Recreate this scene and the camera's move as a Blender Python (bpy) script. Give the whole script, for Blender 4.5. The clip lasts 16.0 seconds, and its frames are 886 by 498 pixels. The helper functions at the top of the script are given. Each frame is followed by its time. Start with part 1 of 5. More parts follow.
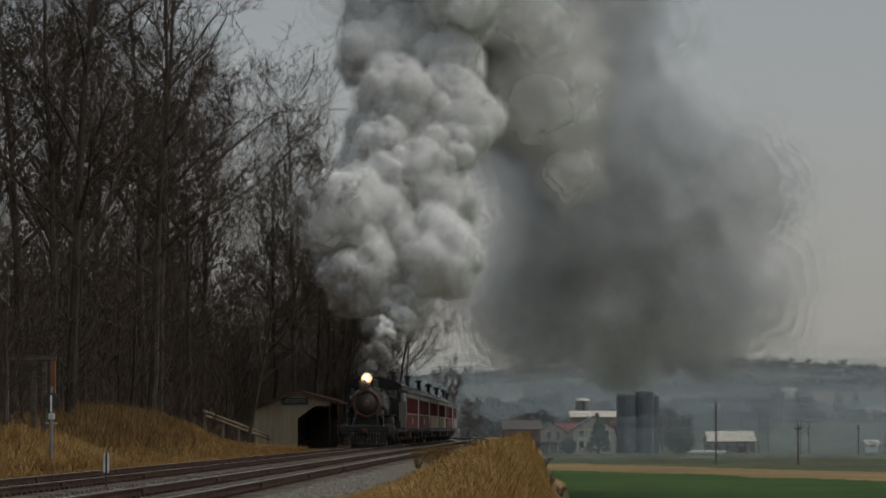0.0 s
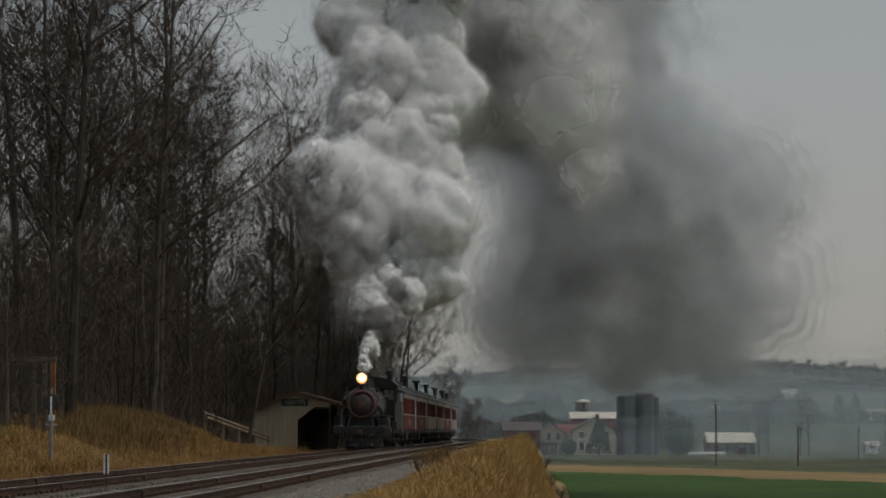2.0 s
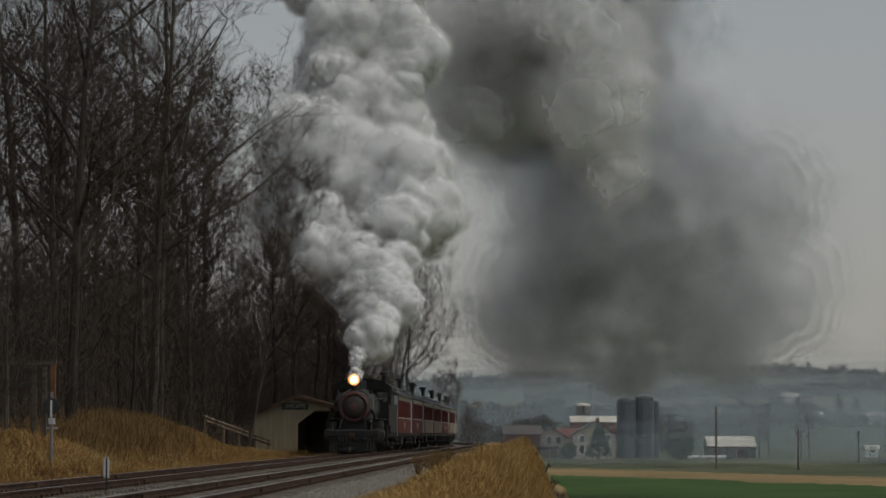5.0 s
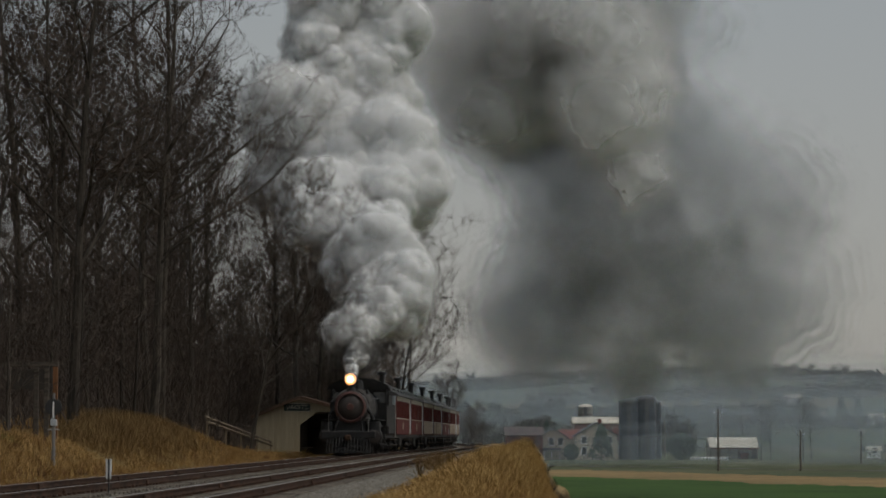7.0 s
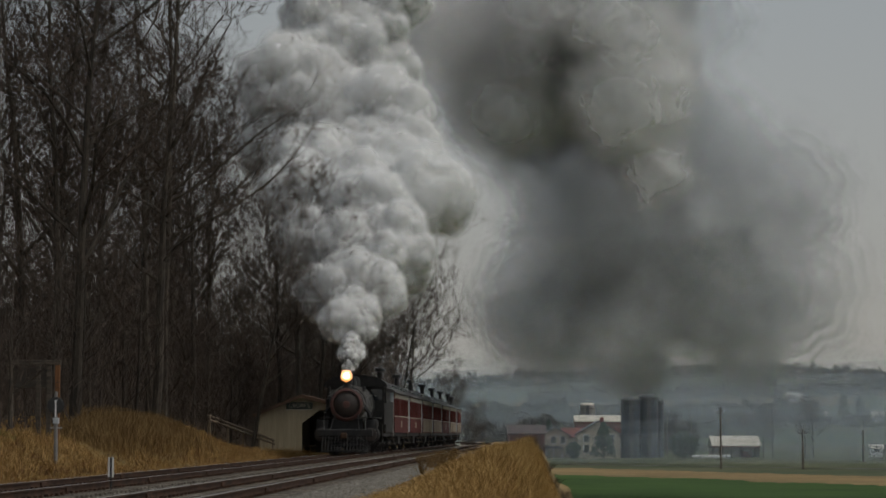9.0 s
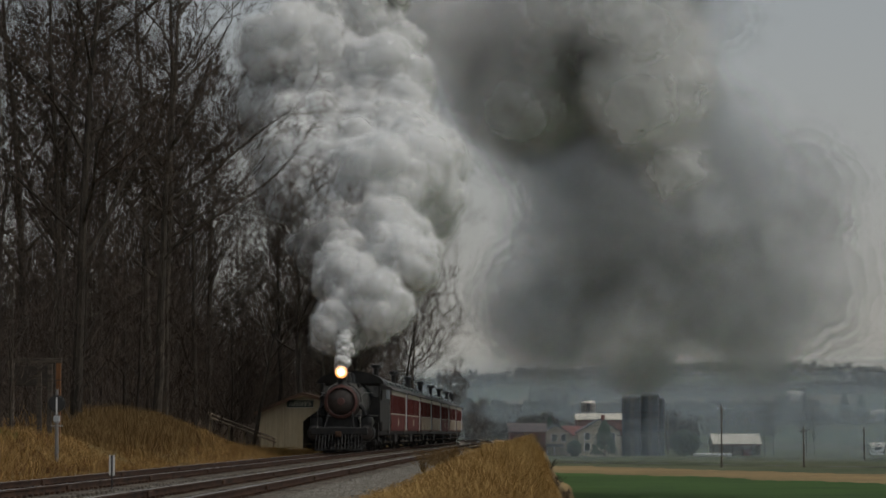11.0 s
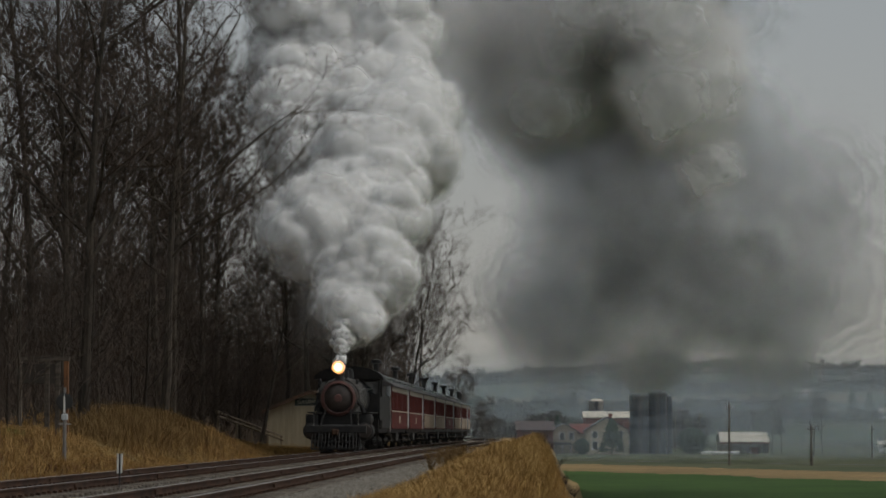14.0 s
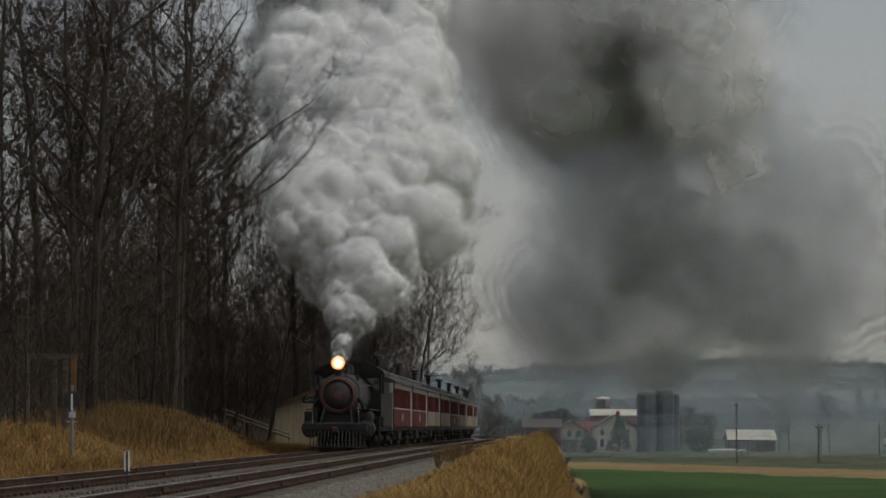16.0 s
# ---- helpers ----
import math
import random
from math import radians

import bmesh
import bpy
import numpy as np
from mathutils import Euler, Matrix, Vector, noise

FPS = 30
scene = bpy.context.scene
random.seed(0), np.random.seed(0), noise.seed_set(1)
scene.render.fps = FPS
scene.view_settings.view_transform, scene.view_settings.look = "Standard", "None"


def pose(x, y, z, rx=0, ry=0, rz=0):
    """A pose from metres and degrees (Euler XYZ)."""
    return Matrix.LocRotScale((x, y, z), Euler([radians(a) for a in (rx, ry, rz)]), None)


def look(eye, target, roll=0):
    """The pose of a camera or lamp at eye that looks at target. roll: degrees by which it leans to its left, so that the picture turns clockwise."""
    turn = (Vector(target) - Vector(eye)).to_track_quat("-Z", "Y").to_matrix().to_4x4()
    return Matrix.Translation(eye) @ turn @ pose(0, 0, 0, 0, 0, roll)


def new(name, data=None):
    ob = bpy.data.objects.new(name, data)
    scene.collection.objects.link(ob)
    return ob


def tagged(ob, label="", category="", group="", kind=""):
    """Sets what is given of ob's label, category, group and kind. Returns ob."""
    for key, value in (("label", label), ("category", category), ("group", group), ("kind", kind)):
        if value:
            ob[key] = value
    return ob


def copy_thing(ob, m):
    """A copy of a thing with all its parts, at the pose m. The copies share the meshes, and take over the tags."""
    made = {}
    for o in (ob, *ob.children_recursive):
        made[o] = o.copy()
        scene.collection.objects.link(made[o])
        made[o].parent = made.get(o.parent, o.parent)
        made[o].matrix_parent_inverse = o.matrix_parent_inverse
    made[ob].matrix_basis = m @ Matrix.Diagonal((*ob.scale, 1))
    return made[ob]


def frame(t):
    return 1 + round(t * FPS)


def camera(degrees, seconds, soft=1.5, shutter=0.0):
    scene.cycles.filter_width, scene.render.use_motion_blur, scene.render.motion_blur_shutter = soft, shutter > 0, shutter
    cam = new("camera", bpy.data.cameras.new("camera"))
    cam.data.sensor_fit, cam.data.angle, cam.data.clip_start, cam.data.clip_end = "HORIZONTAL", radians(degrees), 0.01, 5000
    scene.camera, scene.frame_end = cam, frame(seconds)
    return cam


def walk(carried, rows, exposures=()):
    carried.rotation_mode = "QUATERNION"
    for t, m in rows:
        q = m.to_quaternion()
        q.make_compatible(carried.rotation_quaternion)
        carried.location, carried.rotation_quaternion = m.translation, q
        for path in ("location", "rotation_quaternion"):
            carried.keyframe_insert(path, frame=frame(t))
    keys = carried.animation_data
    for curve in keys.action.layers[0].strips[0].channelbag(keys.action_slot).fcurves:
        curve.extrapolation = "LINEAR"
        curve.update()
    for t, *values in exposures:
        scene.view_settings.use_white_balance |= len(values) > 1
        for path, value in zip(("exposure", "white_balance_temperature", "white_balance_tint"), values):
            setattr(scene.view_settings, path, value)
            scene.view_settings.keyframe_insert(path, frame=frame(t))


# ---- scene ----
cam = camera(17.82, 16.0, 1.9)
TILT = 3.65
# seconds, turn to the left and tilt upward, in hundredths of a degree
SWAY = [(0, 0, 0), (1, 0, 0), (1.5, 0, 1.1), (2, 0, 2.6), (3, 0, 4), (3.5, 0, 5.7), (4, -1, 7.4), (5.2, 0.8, 10.5), (6.5, 3.4, 12.6), (7, 4.6, 12.4),
        (7.5, 6.6, 11.5), (8, 7.6, 10.5), (8.5, 8, 9.8), (9, 9, 9), (10.2, 10.3, 6.6), (11.5, 12.2, 4.4), (12, 14.5, 4), (12.5, 16.3, 4.4), (13, 17, 4.6),
        (13.5, 19.8, 4), (14, 26.4, 1.3), (14.5, 33.6, -0.6), (15, 37.4, -1.4), (15.5, 39.6, -2.2), (16, 41, -3.2)]
walk(cam, [(t, pose(0, 0, 1.0, 90 + TILT + b / 100, 0, a / 100)) for t, a, b in SWAY], [(0, 0.0), (16, 0.0)])

# ---- sky and sun: an overcast winter day ----
SUN_UP, SUN_TURN = 58.0, 108.0
world = bpy.data.worlds.new("overcast_sky")
scene.world = world
world.use_nodes = True
wn, wl = world.node_tree.nodes, world.node_tree.links
sky = wn.new("ShaderNodeTexSky")
sky.sky_type, sky.sun_disc = "NISHITA", False
sky.sun_elevation, sky.sun_rotation = radians(SUN_UP), radians(SUN_TURN)
sky.dust_density, sky.air_density, sky.ozone_density = 4.0, 1.0, 1.5
grey = wn.new("ShaderNodeHueSaturation")
grey.inputs["Saturation"].default_value = 0.35
veil = wn.new("ShaderNodeMix")
veil.data_type = "RGBA"
veil.inputs["Factor"].default_value = 0.72
height, tones, up = wn.new("ShaderNodeTexCoord"), wn.new("ShaderNodeValToRGB"), wn.new("ShaderNodeSeparateXYZ")
wl.new(height.outputs["Generated"], up.inputs["Vector"])
wl.new(up.outputs["Z"], tones.inputs["Fac"])
tones.color_ramp.elements[0].position, tones.color_ramp.elements[1].position = 0.01, 0.17
tones.color_ramp.elements[0].color, tones.color_ramp.elements[1].color = (4.25, 4.07, 3.65, 1), (2.95, 3.25, 3.4, 1)
wl.new(tones.outputs["Color"], veil.inputs["B"])
wl.new(sky.outputs["Color"], grey.inputs["Color"])
wl.new(grey.outputs["Color"], veil.inputs["A"])
wl.new(veil.outputs["Result"], wn["Background"].inputs["Color"])
wn["Background"].inputs["Strength"].default_value = 0.1
lamp = bpy.data.lights.new("sun", "SUN")
lamp.energy, lamp.angle, lamp.color = 0.95, radians(30), (1.0, 0.95, 0.86)
sun = new("sun", lamp)
sun.matrix_world = look((60, 20, 40), (60 - math.sin(radians(SUN_TURN)) * 50, 20 - math.cos(radians(SUN_TURN)) * 50, 40 - 50 * math.tan(radians(SUN_UP))))
scene.cycles.transparent_max_bounces = 100


# ---- materials ----
def material(name, base, other, scale=1.0, rough=0.8, bump=0.3, metal=0.0, detail=6.0, fine=9.0, vary=0.0, stretch=(1, 1, 1), gloss=0.5):
    """Two colours mixed by a coarse and a fine noise at real size, with fine relief."""
    m = bpy.data.materials.new(name)
    m.use_nodes = True
    n, l = m.node_tree.nodes, m.node_tree.links
    p = n["Principled BSDF"]
    p.inputs["Roughness"].default_value, p.inputs["Metallic"].default_value = rough, metal
    p.inputs["Specular IOR Level"].default_value = gloss
    at, size = n.new("ShaderNodeTexCoord"), n.new("ShaderNodeMapping")
    size.inputs["Scale"].default_value = stretch
    l.new(at.outputs["Object"], size.inputs["Vector"])
    coarse, grain = n.new("ShaderNodeTexNoise"), n.new("ShaderNodeTexNoise")
    coarse.inputs["Scale"].default_value, coarse.inputs["Detail"].default_value = scale, detail
    grain.inputs["Scale"].default_value, grain.inputs["Detail"].default_value = scale * fine, 4.0
    for x in (coarse, grain):
        l.new(size.outputs["Vector"], x.inputs["Vector"])
    add = n.new("ShaderNodeMath")
    add.operation = "MULTIPLY_ADD"
    l.new(grain.outputs["Fac"], add.inputs[0])
    add.inputs[1].default_value = 0.6
    l.new(coarse.outputs["Fac"], add.inputs[2])
    ramp = n.new("ShaderNodeValToRGB")
    ramp.color_ramp.elements[0].position, ramp.color_ramp.elements[1].position = 0.6, 1.0
    ramp.color_ramp.elements[0].color, ramp.color_ramp.elements[1].color = (*base, 1), (*other, 1)
    l.new(add.outputs[0], ramp.inputs["Fac"])
    out = ramp.outputs["Color"]
    if vary:
        info, hsv, lift = n.new("ShaderNodeObjectInfo"), n.new("ShaderNodeHueSaturation"), n.new("ShaderNodeMapRange")
        lift.inputs["To Min"].default_value, lift.inputs["To Max"].default_value = 1 - vary, 1 + vary
        l.new(info.outputs["Random"], lift.inputs["Value"])
        l.new(lift.outputs["Result"], hsv.inputs["Value"])
        l.new(out, hsv.inputs["Color"])
        out = hsv.outputs["Color"]
    l.new(out, p.inputs["Base Color"])
    if bump:
        b = n.new("ShaderNodeBump")
        b.inputs["Strength"].default_value, b.inputs["Distance"].default_value = bump, 0.02
        l.new(add.outputs[0], b.inputs["Height"])
        l.new(b.outputs["Normal"], p.inputs["Normal"])
    return m


def smoke_material(name, tone, cover, scale, low=0.35, high=0.62, glow=0.45, thin=0.3):
    """Thin, scattering vapour: partly clear, with a billowing density."""
    m = bpy.data.materials.new(name)
    m.use_nodes = True
    n, l = m.node_tree.nodes, m.node_tree.links
    n.remove(n["Principled BSDF"])
    clear, body, back, both, mix = (n.new("ShaderNode" + k) for k in ("BsdfTransparent", "BsdfDiffuse", "BsdfTranslucent", "MixShader", "MixShader"))
    body.inputs["Color"].default_value = back.inputs["Color"].default_value = (*tone, 1)
    both.inputs["Fac"].default_value = glow
    at, grain, span = n.new("ShaderNodeTexCoord"), n.new("ShaderNodeTexNoise"), n.new("ShaderNodeMapRange")
    grain.inputs["Scale"].default_value, grain.inputs["Detail"].default_value = scale, 3.0
    span.inputs["From Min"].default_value, span.inputs["From Max"].default_value = low, high
    span.inputs["To Min"].default_value, span.inputs["To Max"].default_value = cover * thin, cover
    l.new(at.outputs["Object"], grain.inputs["Vector"])
    l.new(grain.outputs["Fac"], span.inputs["Value"])
    l.new(body.outputs[0], both.inputs[1])
    l.new(back.outputs[0], both.inputs[2])
    l.new(span.outputs["Result"], mix.inputs["Fac"])
    l.new(clear.outputs[0], mix.inputs[1])
    l.new(both.outputs[0], mix.inputs[2])
    l.new(mix.outputs[0], n["Material Output"].inputs["Surface"])
    return m


def glowing(name, colour, strength):
    m = bpy.data.materials.new(name)
    m.use_nodes = True
    p = m.node_tree.nodes["Principled BSDF"]
    p.inputs["Emission Color"].default_value, p.inputs["Emission Strength"].default_value = (*colour, 1), strength
    return m


def glass(name, tint):
    m = bpy.data.materials.new(name)
    m.use_nodes = True
    p = m.node_tree.nodes["Principled BSDF"]
    p.inputs["Base Color"].default_value, p.inputs["Roughness"].default_value = (*tint, 1), 0.06
    p.inputs["Specular IOR Level"].default_value = 0.8
    return m


BARK = material("bark", (0.03, 0.026, 0.022), (0.09, 0.075, 0.06), 3.0, 0.95, 0.6, fine=6, stretch=(1, 1, 0.25), vary=0.3, gloss=0.2)
TWIG = material("twig", (0.035, 0.027, 0.022), (0.085, 0.064, 0.05), 2.0, 0.95, 0.0, vary=0.3, gloss=0.2)
GROUND = material("meadow", (0.10, 0.075, 0.03), (0.20, 0.13, 0.045), 0.35, 0.95, 0.5, fine=14, gloss=0.1)
BALLAST = material("ballast", (0.085, 0.068, 0.05), (0.25, 0.21, 0.165), 3.0, 0.95, 1.0, fine=9, gloss=0.2)
SHOULDER = material("pale_shoulder_stone", (0.15, 0.14, 0.125), (0.36, 0.34, 0.31), 3.0, 0.95, 1.0, fine=9, gloss=0.2)
CROP = material("winter_wheat", (0.03, 0.062, 0.016), (0.055, 0.105, 0.025), 0.08, 0.95, 0.4, fine=30, gloss=0.1)
FALLOW = material("stubble", (0.17, 0.12, 0.06), (0.30, 0.21, 0.10), 0.05, 0.95, 0.3, fine=25, gloss=0.1)
PASTURE = material("pasture", (0.055, 0.075, 0.04), (0.12, 0.12, 0.07), 0.02, 0.95, 0.2, fine=20, gloss=0.1)
ASPHALT = material("asphalt", (0.05, 0.05, 0.052), (0.09, 0.09, 0.09), 0.5, 0.9, 0.2)
STRAW = material("dry_grass", (0.20, 0.11, 0.035), (0.52, 0.34, 0.13), 0.7, 0.9, 0.0, fine=7, gloss=0.15)
RUSSET = material("russet_grass", (0.10, 0.055, 0.025), (0.25, 0.135, 0.055), 0.5, 0.9, 0.0, fine=6, gloss=0.15)
GREENGRASS = material("green_grass", (0.07, 0.085, 0.02), (0.16, 0.15, 0.04), 0.5, 0.9, 0.0, fine=5, gloss=0.15)
WEED = material("weed_stalks", (0.12, 0.07, 0.025), (0.24, 0.16, 0.07), 0.6, 0.9, 0.0, gloss=0.15)
RUST = material("rail_steel", (0.035, 0.022, 0.016), (0.10, 0.055, 0.035), 2.0, 0.85, 0.3, 0.0, gloss=0.2)
SHINE = material("rail_head", (0.22, 0.21, 0.20), (0.40, 0.38, 0.36), 2.0, 0.35, 0.1, 0.9)
TIMBER = material("weathered_timber", (0.055, 0.045, 0.036), (0.15, 0.125, 0.10), 4.0, 0.95, 0.6, vary=0.25, stretch=(0.4, 3, 3))
OILED = material("black_engine_paint", (0.010, 0.010, 0.011), (0.028, 0.026, 0.025), 2.5, 0.6, 0.15, 0.0, gloss=0.3)
SMOKEBOX = material("graphite_smokebox", (0.03, 0.024, 0.022), (0.065, 0.05, 0.045), 3.0, 0.55, 0.2, 0.3)
DULLRED = material("dull_red_paint", (0.075, 0.032, 0.026), (0.12, 0.05, 0.042), 2.0, 0.5, 0.1)
STEEL = material("worn_steel", (0.22, 0.21, 0.20), (0.42, 0.40, 0.38), 3.0, 0.35, 0.2, 0.9)
BRASS = material("brass", (0.35, 0.22, 0.07), (0.55, 0.36, 0.12), 4.0, 0.3, 0.1, 1.0)
COACHRED = material("maroon_coach_paint", (0.075, 0.018, 0.016), (0.115, 0.027, 0.023), 1.2, 0.75, 0.1, vary=0.15, gloss=0.2)
CREAM = material("cream_trim", (0.30, 0.27, 0.22), (0.42, 0.38, 0.32), 1.5, 0.8, 0.1, gloss=0.2)
TAN = material("tan_coach_panel", (0.20, 0.155, 0.115), (0.29, 0.23, 0.175), 1.5, 0.8, 0.1, vary=0.1, gloss=0.2)
GREYPAINT = material("pale_grey_paint", (0.36, 0.39, 0.42), (0.50, 0.53, 0.56), 1.5, 0.55, 0.1)
TARROOF = material("tarred_canvas_roof", (0.035, 0.033, 0.033), (0.075, 0.07, 0.07), 1.0, 0.7, 0.2)
PANE = glass("dark_window", (0.02, 0.025, 0.03))
LAMPGLOW = glowing("headlight_glow", (1.0, 0.70, 0.36), 4.0)
# emission for a ring that imitates the orange halo round the headlight
LAMPHALO = glowing("lamp_halo", (1.0, 0.34, 0.06), 1.3)
CLAPBOARD = material("tan_board", (0.38, 0.32, 0.22), (0.48, 0.41, 0.29), 1.2, 0.85, 0.3, vary=0.06, stretch=(3, 3, 0.3))
SHINGLE = material("brown_shingle", (0.075, 0.045, 0.03), (0.15, 0.085, 0.055), 2.0, 0.9, 0.5, vary=0.2)
SIGNGREEN = material("dark_green_sign", (0.02, 0.032, 0.028), (0.03, 0.048, 0.042), 2.0, 0.6, 0.05)
LETTER = material("cream_letter", (0.50, 0.48, 0.40), (0.60, 0.57, 0.48), 3.0, 0.6, 0.0)
# very dark board tone: the shade inside the shelter bay is put into it
SHADOWBOARD = material("shade_toned_board", (0.03, 0.026, 0.022), (0.06, 0.05, 0.04), 2.0, 0.9, 0.2)
WHITE = material("white_paint", (0.62, 0.62, 0.60), (0.78, 0.78, 0.76), 2.0, 0.6, 0.05)
BLACK = material("black_paint", (0.015, 0.015, 0.016), (0.03, 0.03, 0.03), 2.0, 0.5, 0.05)
TINROOF = material("pale_tin_roof", (0.50, 0.46, 0.38), (0.66, 0.61, 0.52), 0.3, 0.5, 0.1)
SIDING = material("house_siding", (0.36, 0.31, 0.24), (0.46, 0.40, 0.32), 0.5, 0.8, 0.1)
BRICKRED = material("barn_red", (0.12, 0.035, 0.028), (0.19, 0.06, 0.045), 0.5, 0.85, 0.2)
SLATE = material("slate_roof", (0.06, 0.06, 0.068), (0.11, 0.11, 0.12), 0.6, 0.8, 0.2)
CONCRETE = material("silo_concrete", (0.16, 0.155, 0.15), (0.26, 0.25, 0.24), 0.4, 0.9, 0.2)
NEEDLE = material("conifer_needle", (0.012, 0.026, 0.015), (0.035, 0.06, 0.03), 0.8, 0.9, 0.0, vary=0.2)
WOODHAZE = material("far_wood_twigs", (0.05, 0.045, 0.04), (0.10, 0.085, 0.07), 0.05, 0.95, 0.0, vary=0.2)
FRESH = smoke_material("white_steam", (0.93, 0.93, 0.925), 1.0, 1.7, 0.30, 0.56, 0.42, 1.0)
ASHEN = smoke_material("ash_grey_steam", (0.42, 0.41, 0.40), 0.9, 1.7, 0.30, 0.56, 0.42, 0.6)
RIMS = {"white_steam": [smoke_material("white_steam_rim", (0.93, 0.93, 0.925), c, 2.2, 0.32, 0.66, 0.5, 0.25) for c in (0.50, 0.34, 0.22, 0.13)],
        "ash_grey_steam": [smoke_material("ash_grey_rim", (0.42, 0.41, 0.40), c, 2.2, 0.32, 0.66, 0.5, 0.25) for c in (0.45, 0.3, 0.2, 0.12)]}
def veils(name, tone, cover, scale, low=0.30, high=0.70, thin=0.3):
    """Seven vapours for the shells of a wisp, the outermost the thinnest."""
    return [smoke_material(name, tone, cover * k, scale, low, high, 0.5, thin) for k in (0.03, 0.08, 0.2, 0.45, 0.9, 1.35, 1.8)]


PALE = veils("pale_billow", (0.95, 0.95, 0.945), 0.22, 0.9, thin=0.6)
SOFT = veils("soft_white_steam", (0.92, 0.92, 0.92), 0.12, 1.5)
SOOT = veils("sooty_smoke", (0.13, 0.12, 0.115), 0.3, 1.6, 0.35, 0.62, 0.1)
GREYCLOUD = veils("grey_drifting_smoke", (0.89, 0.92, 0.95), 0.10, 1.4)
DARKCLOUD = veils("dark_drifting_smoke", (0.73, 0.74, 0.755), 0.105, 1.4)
# bluish tone of the shells that imitate distance haze over the valley
HAZE = veils("distance_haze", (0.46, 0.53, 0.58), 0.055, 0.8, 0.2, 0.8, 0.3)
LITTER = material("leaf_litter", (0.045, 0.032, 0.022), (0.09, 0.062, 0.04), 0.6, 0.95, 0.5, fine=12, gloss=0.1)


# ---- mesh building ----
class Shape:
    """Gathers plain solids into one mesh."""

    def __init__(self):
        self.v, self.f = [], []

    def put(self, verts, faces):
        k = len(self.v)
        self.v.extend(tuple(p) for p in verts)
        self.f.extend(tuple(k + i for i in face) for face in faces)
        return self

    def box(self, x0, x1, y0, y1, z0, z1, bevel=0.0):
        b = min(bevel, (x1 - x0) / 2.2, (y1 - y0) / 2.2, (z1 - z0) / 2.2)
        if b <= 0:
            p = [(x, y, z) for z in (z0, z1) for x, y in ((x0, y0), (x1, y0), (x1, y1), (x0, y1))]
            return self.put(p, [(3, 2, 1, 0), (4, 5, 6, 7), (0, 1, 5, 4), (1, 2, 6, 5), (2, 3, 7, 6), (3, 0, 4, 7)])
        ring = lambda i: [(x0 + i, y0 + b), (x0 + b, y0 + i), (x1 - b, y0 + i), (x1 - i, y0 + b), (x1 - i, y1 - b), (x1 - b, y1 - i), (x0 + b, y1 - i), (x0 + i, y1 - b)]
        p = []
        for z, i in ((z0, b * 0.7), (z0 + b, 0), (z1 - b, 0), (z1, b * 0.7)):
            p += [(x, y, z) for x, y in ring(i)]
        f = [tuple(range(7, -1, -1)), tuple(range(24, 32))]
        f += [(8 * k + i, 8 * k + (i + 1) % 8, 8 * k + 8 + (i + 1) % 8, 8 * k + 8 + i) for k in range(3) for i in range(8)]
        return self.put(p, f)

    def lathe(self, stops, axis="z", at=(0, 0, 0), n=20, closed=True):
        """stops: (distance along the axis, radius)."""
        p = []
        for d, r in stops:
            for i in range(n):
                a = 2 * math.pi * i / n
                c, s = r * math.cos(a), r * math.sin(a)
                q = {"z": (c, s, d), "y": (c, d, s), "x": (d, c, s)}[axis]
                p.append((q[0] + at[0], q[1] + at[1], q[2] + at[2]))
        f = [(n * k + i, n * k + (i + 1) % n, n * k + n + (i + 1) % n, n * k + n + i) for k in range(len(stops) - 1) for i in range(n)]
        if closed:
            f += [tuple(range(n - 1, -1, -1)), tuple(n * (len(stops) - 1) + i for i in range(n))]
        return self.put(p, f)

    def tube(self, path, radii, n=5):
        path = [Vector(q) for q in path]
        if not hasattr(radii, "__len__"):
            radii = [radii] * len(path)
        p = []
        for k, q in enumerate(path):
            way = (path[min(k + 1, len(path) - 1)] - path[max(k - 1, 0)]).normalized()
            side = way.cross(Vector((0.31, 0.17, 0.93)) if abs(way.z) < 0.9 else Vector((1, 0.1, 0))).normalized()
            up = side.cross(way)
            for i in range(n):
                a = 2 * math.pi * i / n
                p.append(q + (side * math.cos(a) + up * math.sin(a)) * radii[k])
        f = [(n * k + i, n * k + (i + 1) % n, n * k + n + (i + 1) % n, n * k + n + i) for k in range(len(path) - 1) for i in range(n)]
        f.append(tuple(n * (len(path) - 1) + i for i in range(n)))
        f.append(tuple(range(n - 1, -1, -1)))
        return self.put(p, f)

    def prism(self, outline, d0, d1, axis="y"):
        """An outline of (across, up) drawn out from d0 to d1 along the axis."""
        n = len(outline)
        place = {"y": lambda a, b, d: (a, d, b), "x": lambda a, b, d: (d, a, b), "z": lambda a, b, d: (a, b, d)}[axis]
        p = [place(a, b, d) for d in (d0, d1) for a, b in outline]
        return self.put(p, [tuple(range(n - 1, -1, -1)), tuple(range(n, 2 * n))] + [(i, (i + 1) % n, n + (i + 1) % n, n + i) for i in range(n)])

    def mesh(self, name, mat, smooth=False):
        me = bpy.data.meshes.new(name)
        me.from_pydata(self.v, [], self.f)
        me.materials.append(mat)
        if smooth:
            me.polygons.foreach_set("use_smooth", [True] * len(me.polygons))
        me.update()
        return me


def thing(name, label, category, m=None, group="", kind=""):
    ob = new(name)
    if m is not None:
        ob.matrix_basis = m
    return tagged(ob, label, category, group, kind)


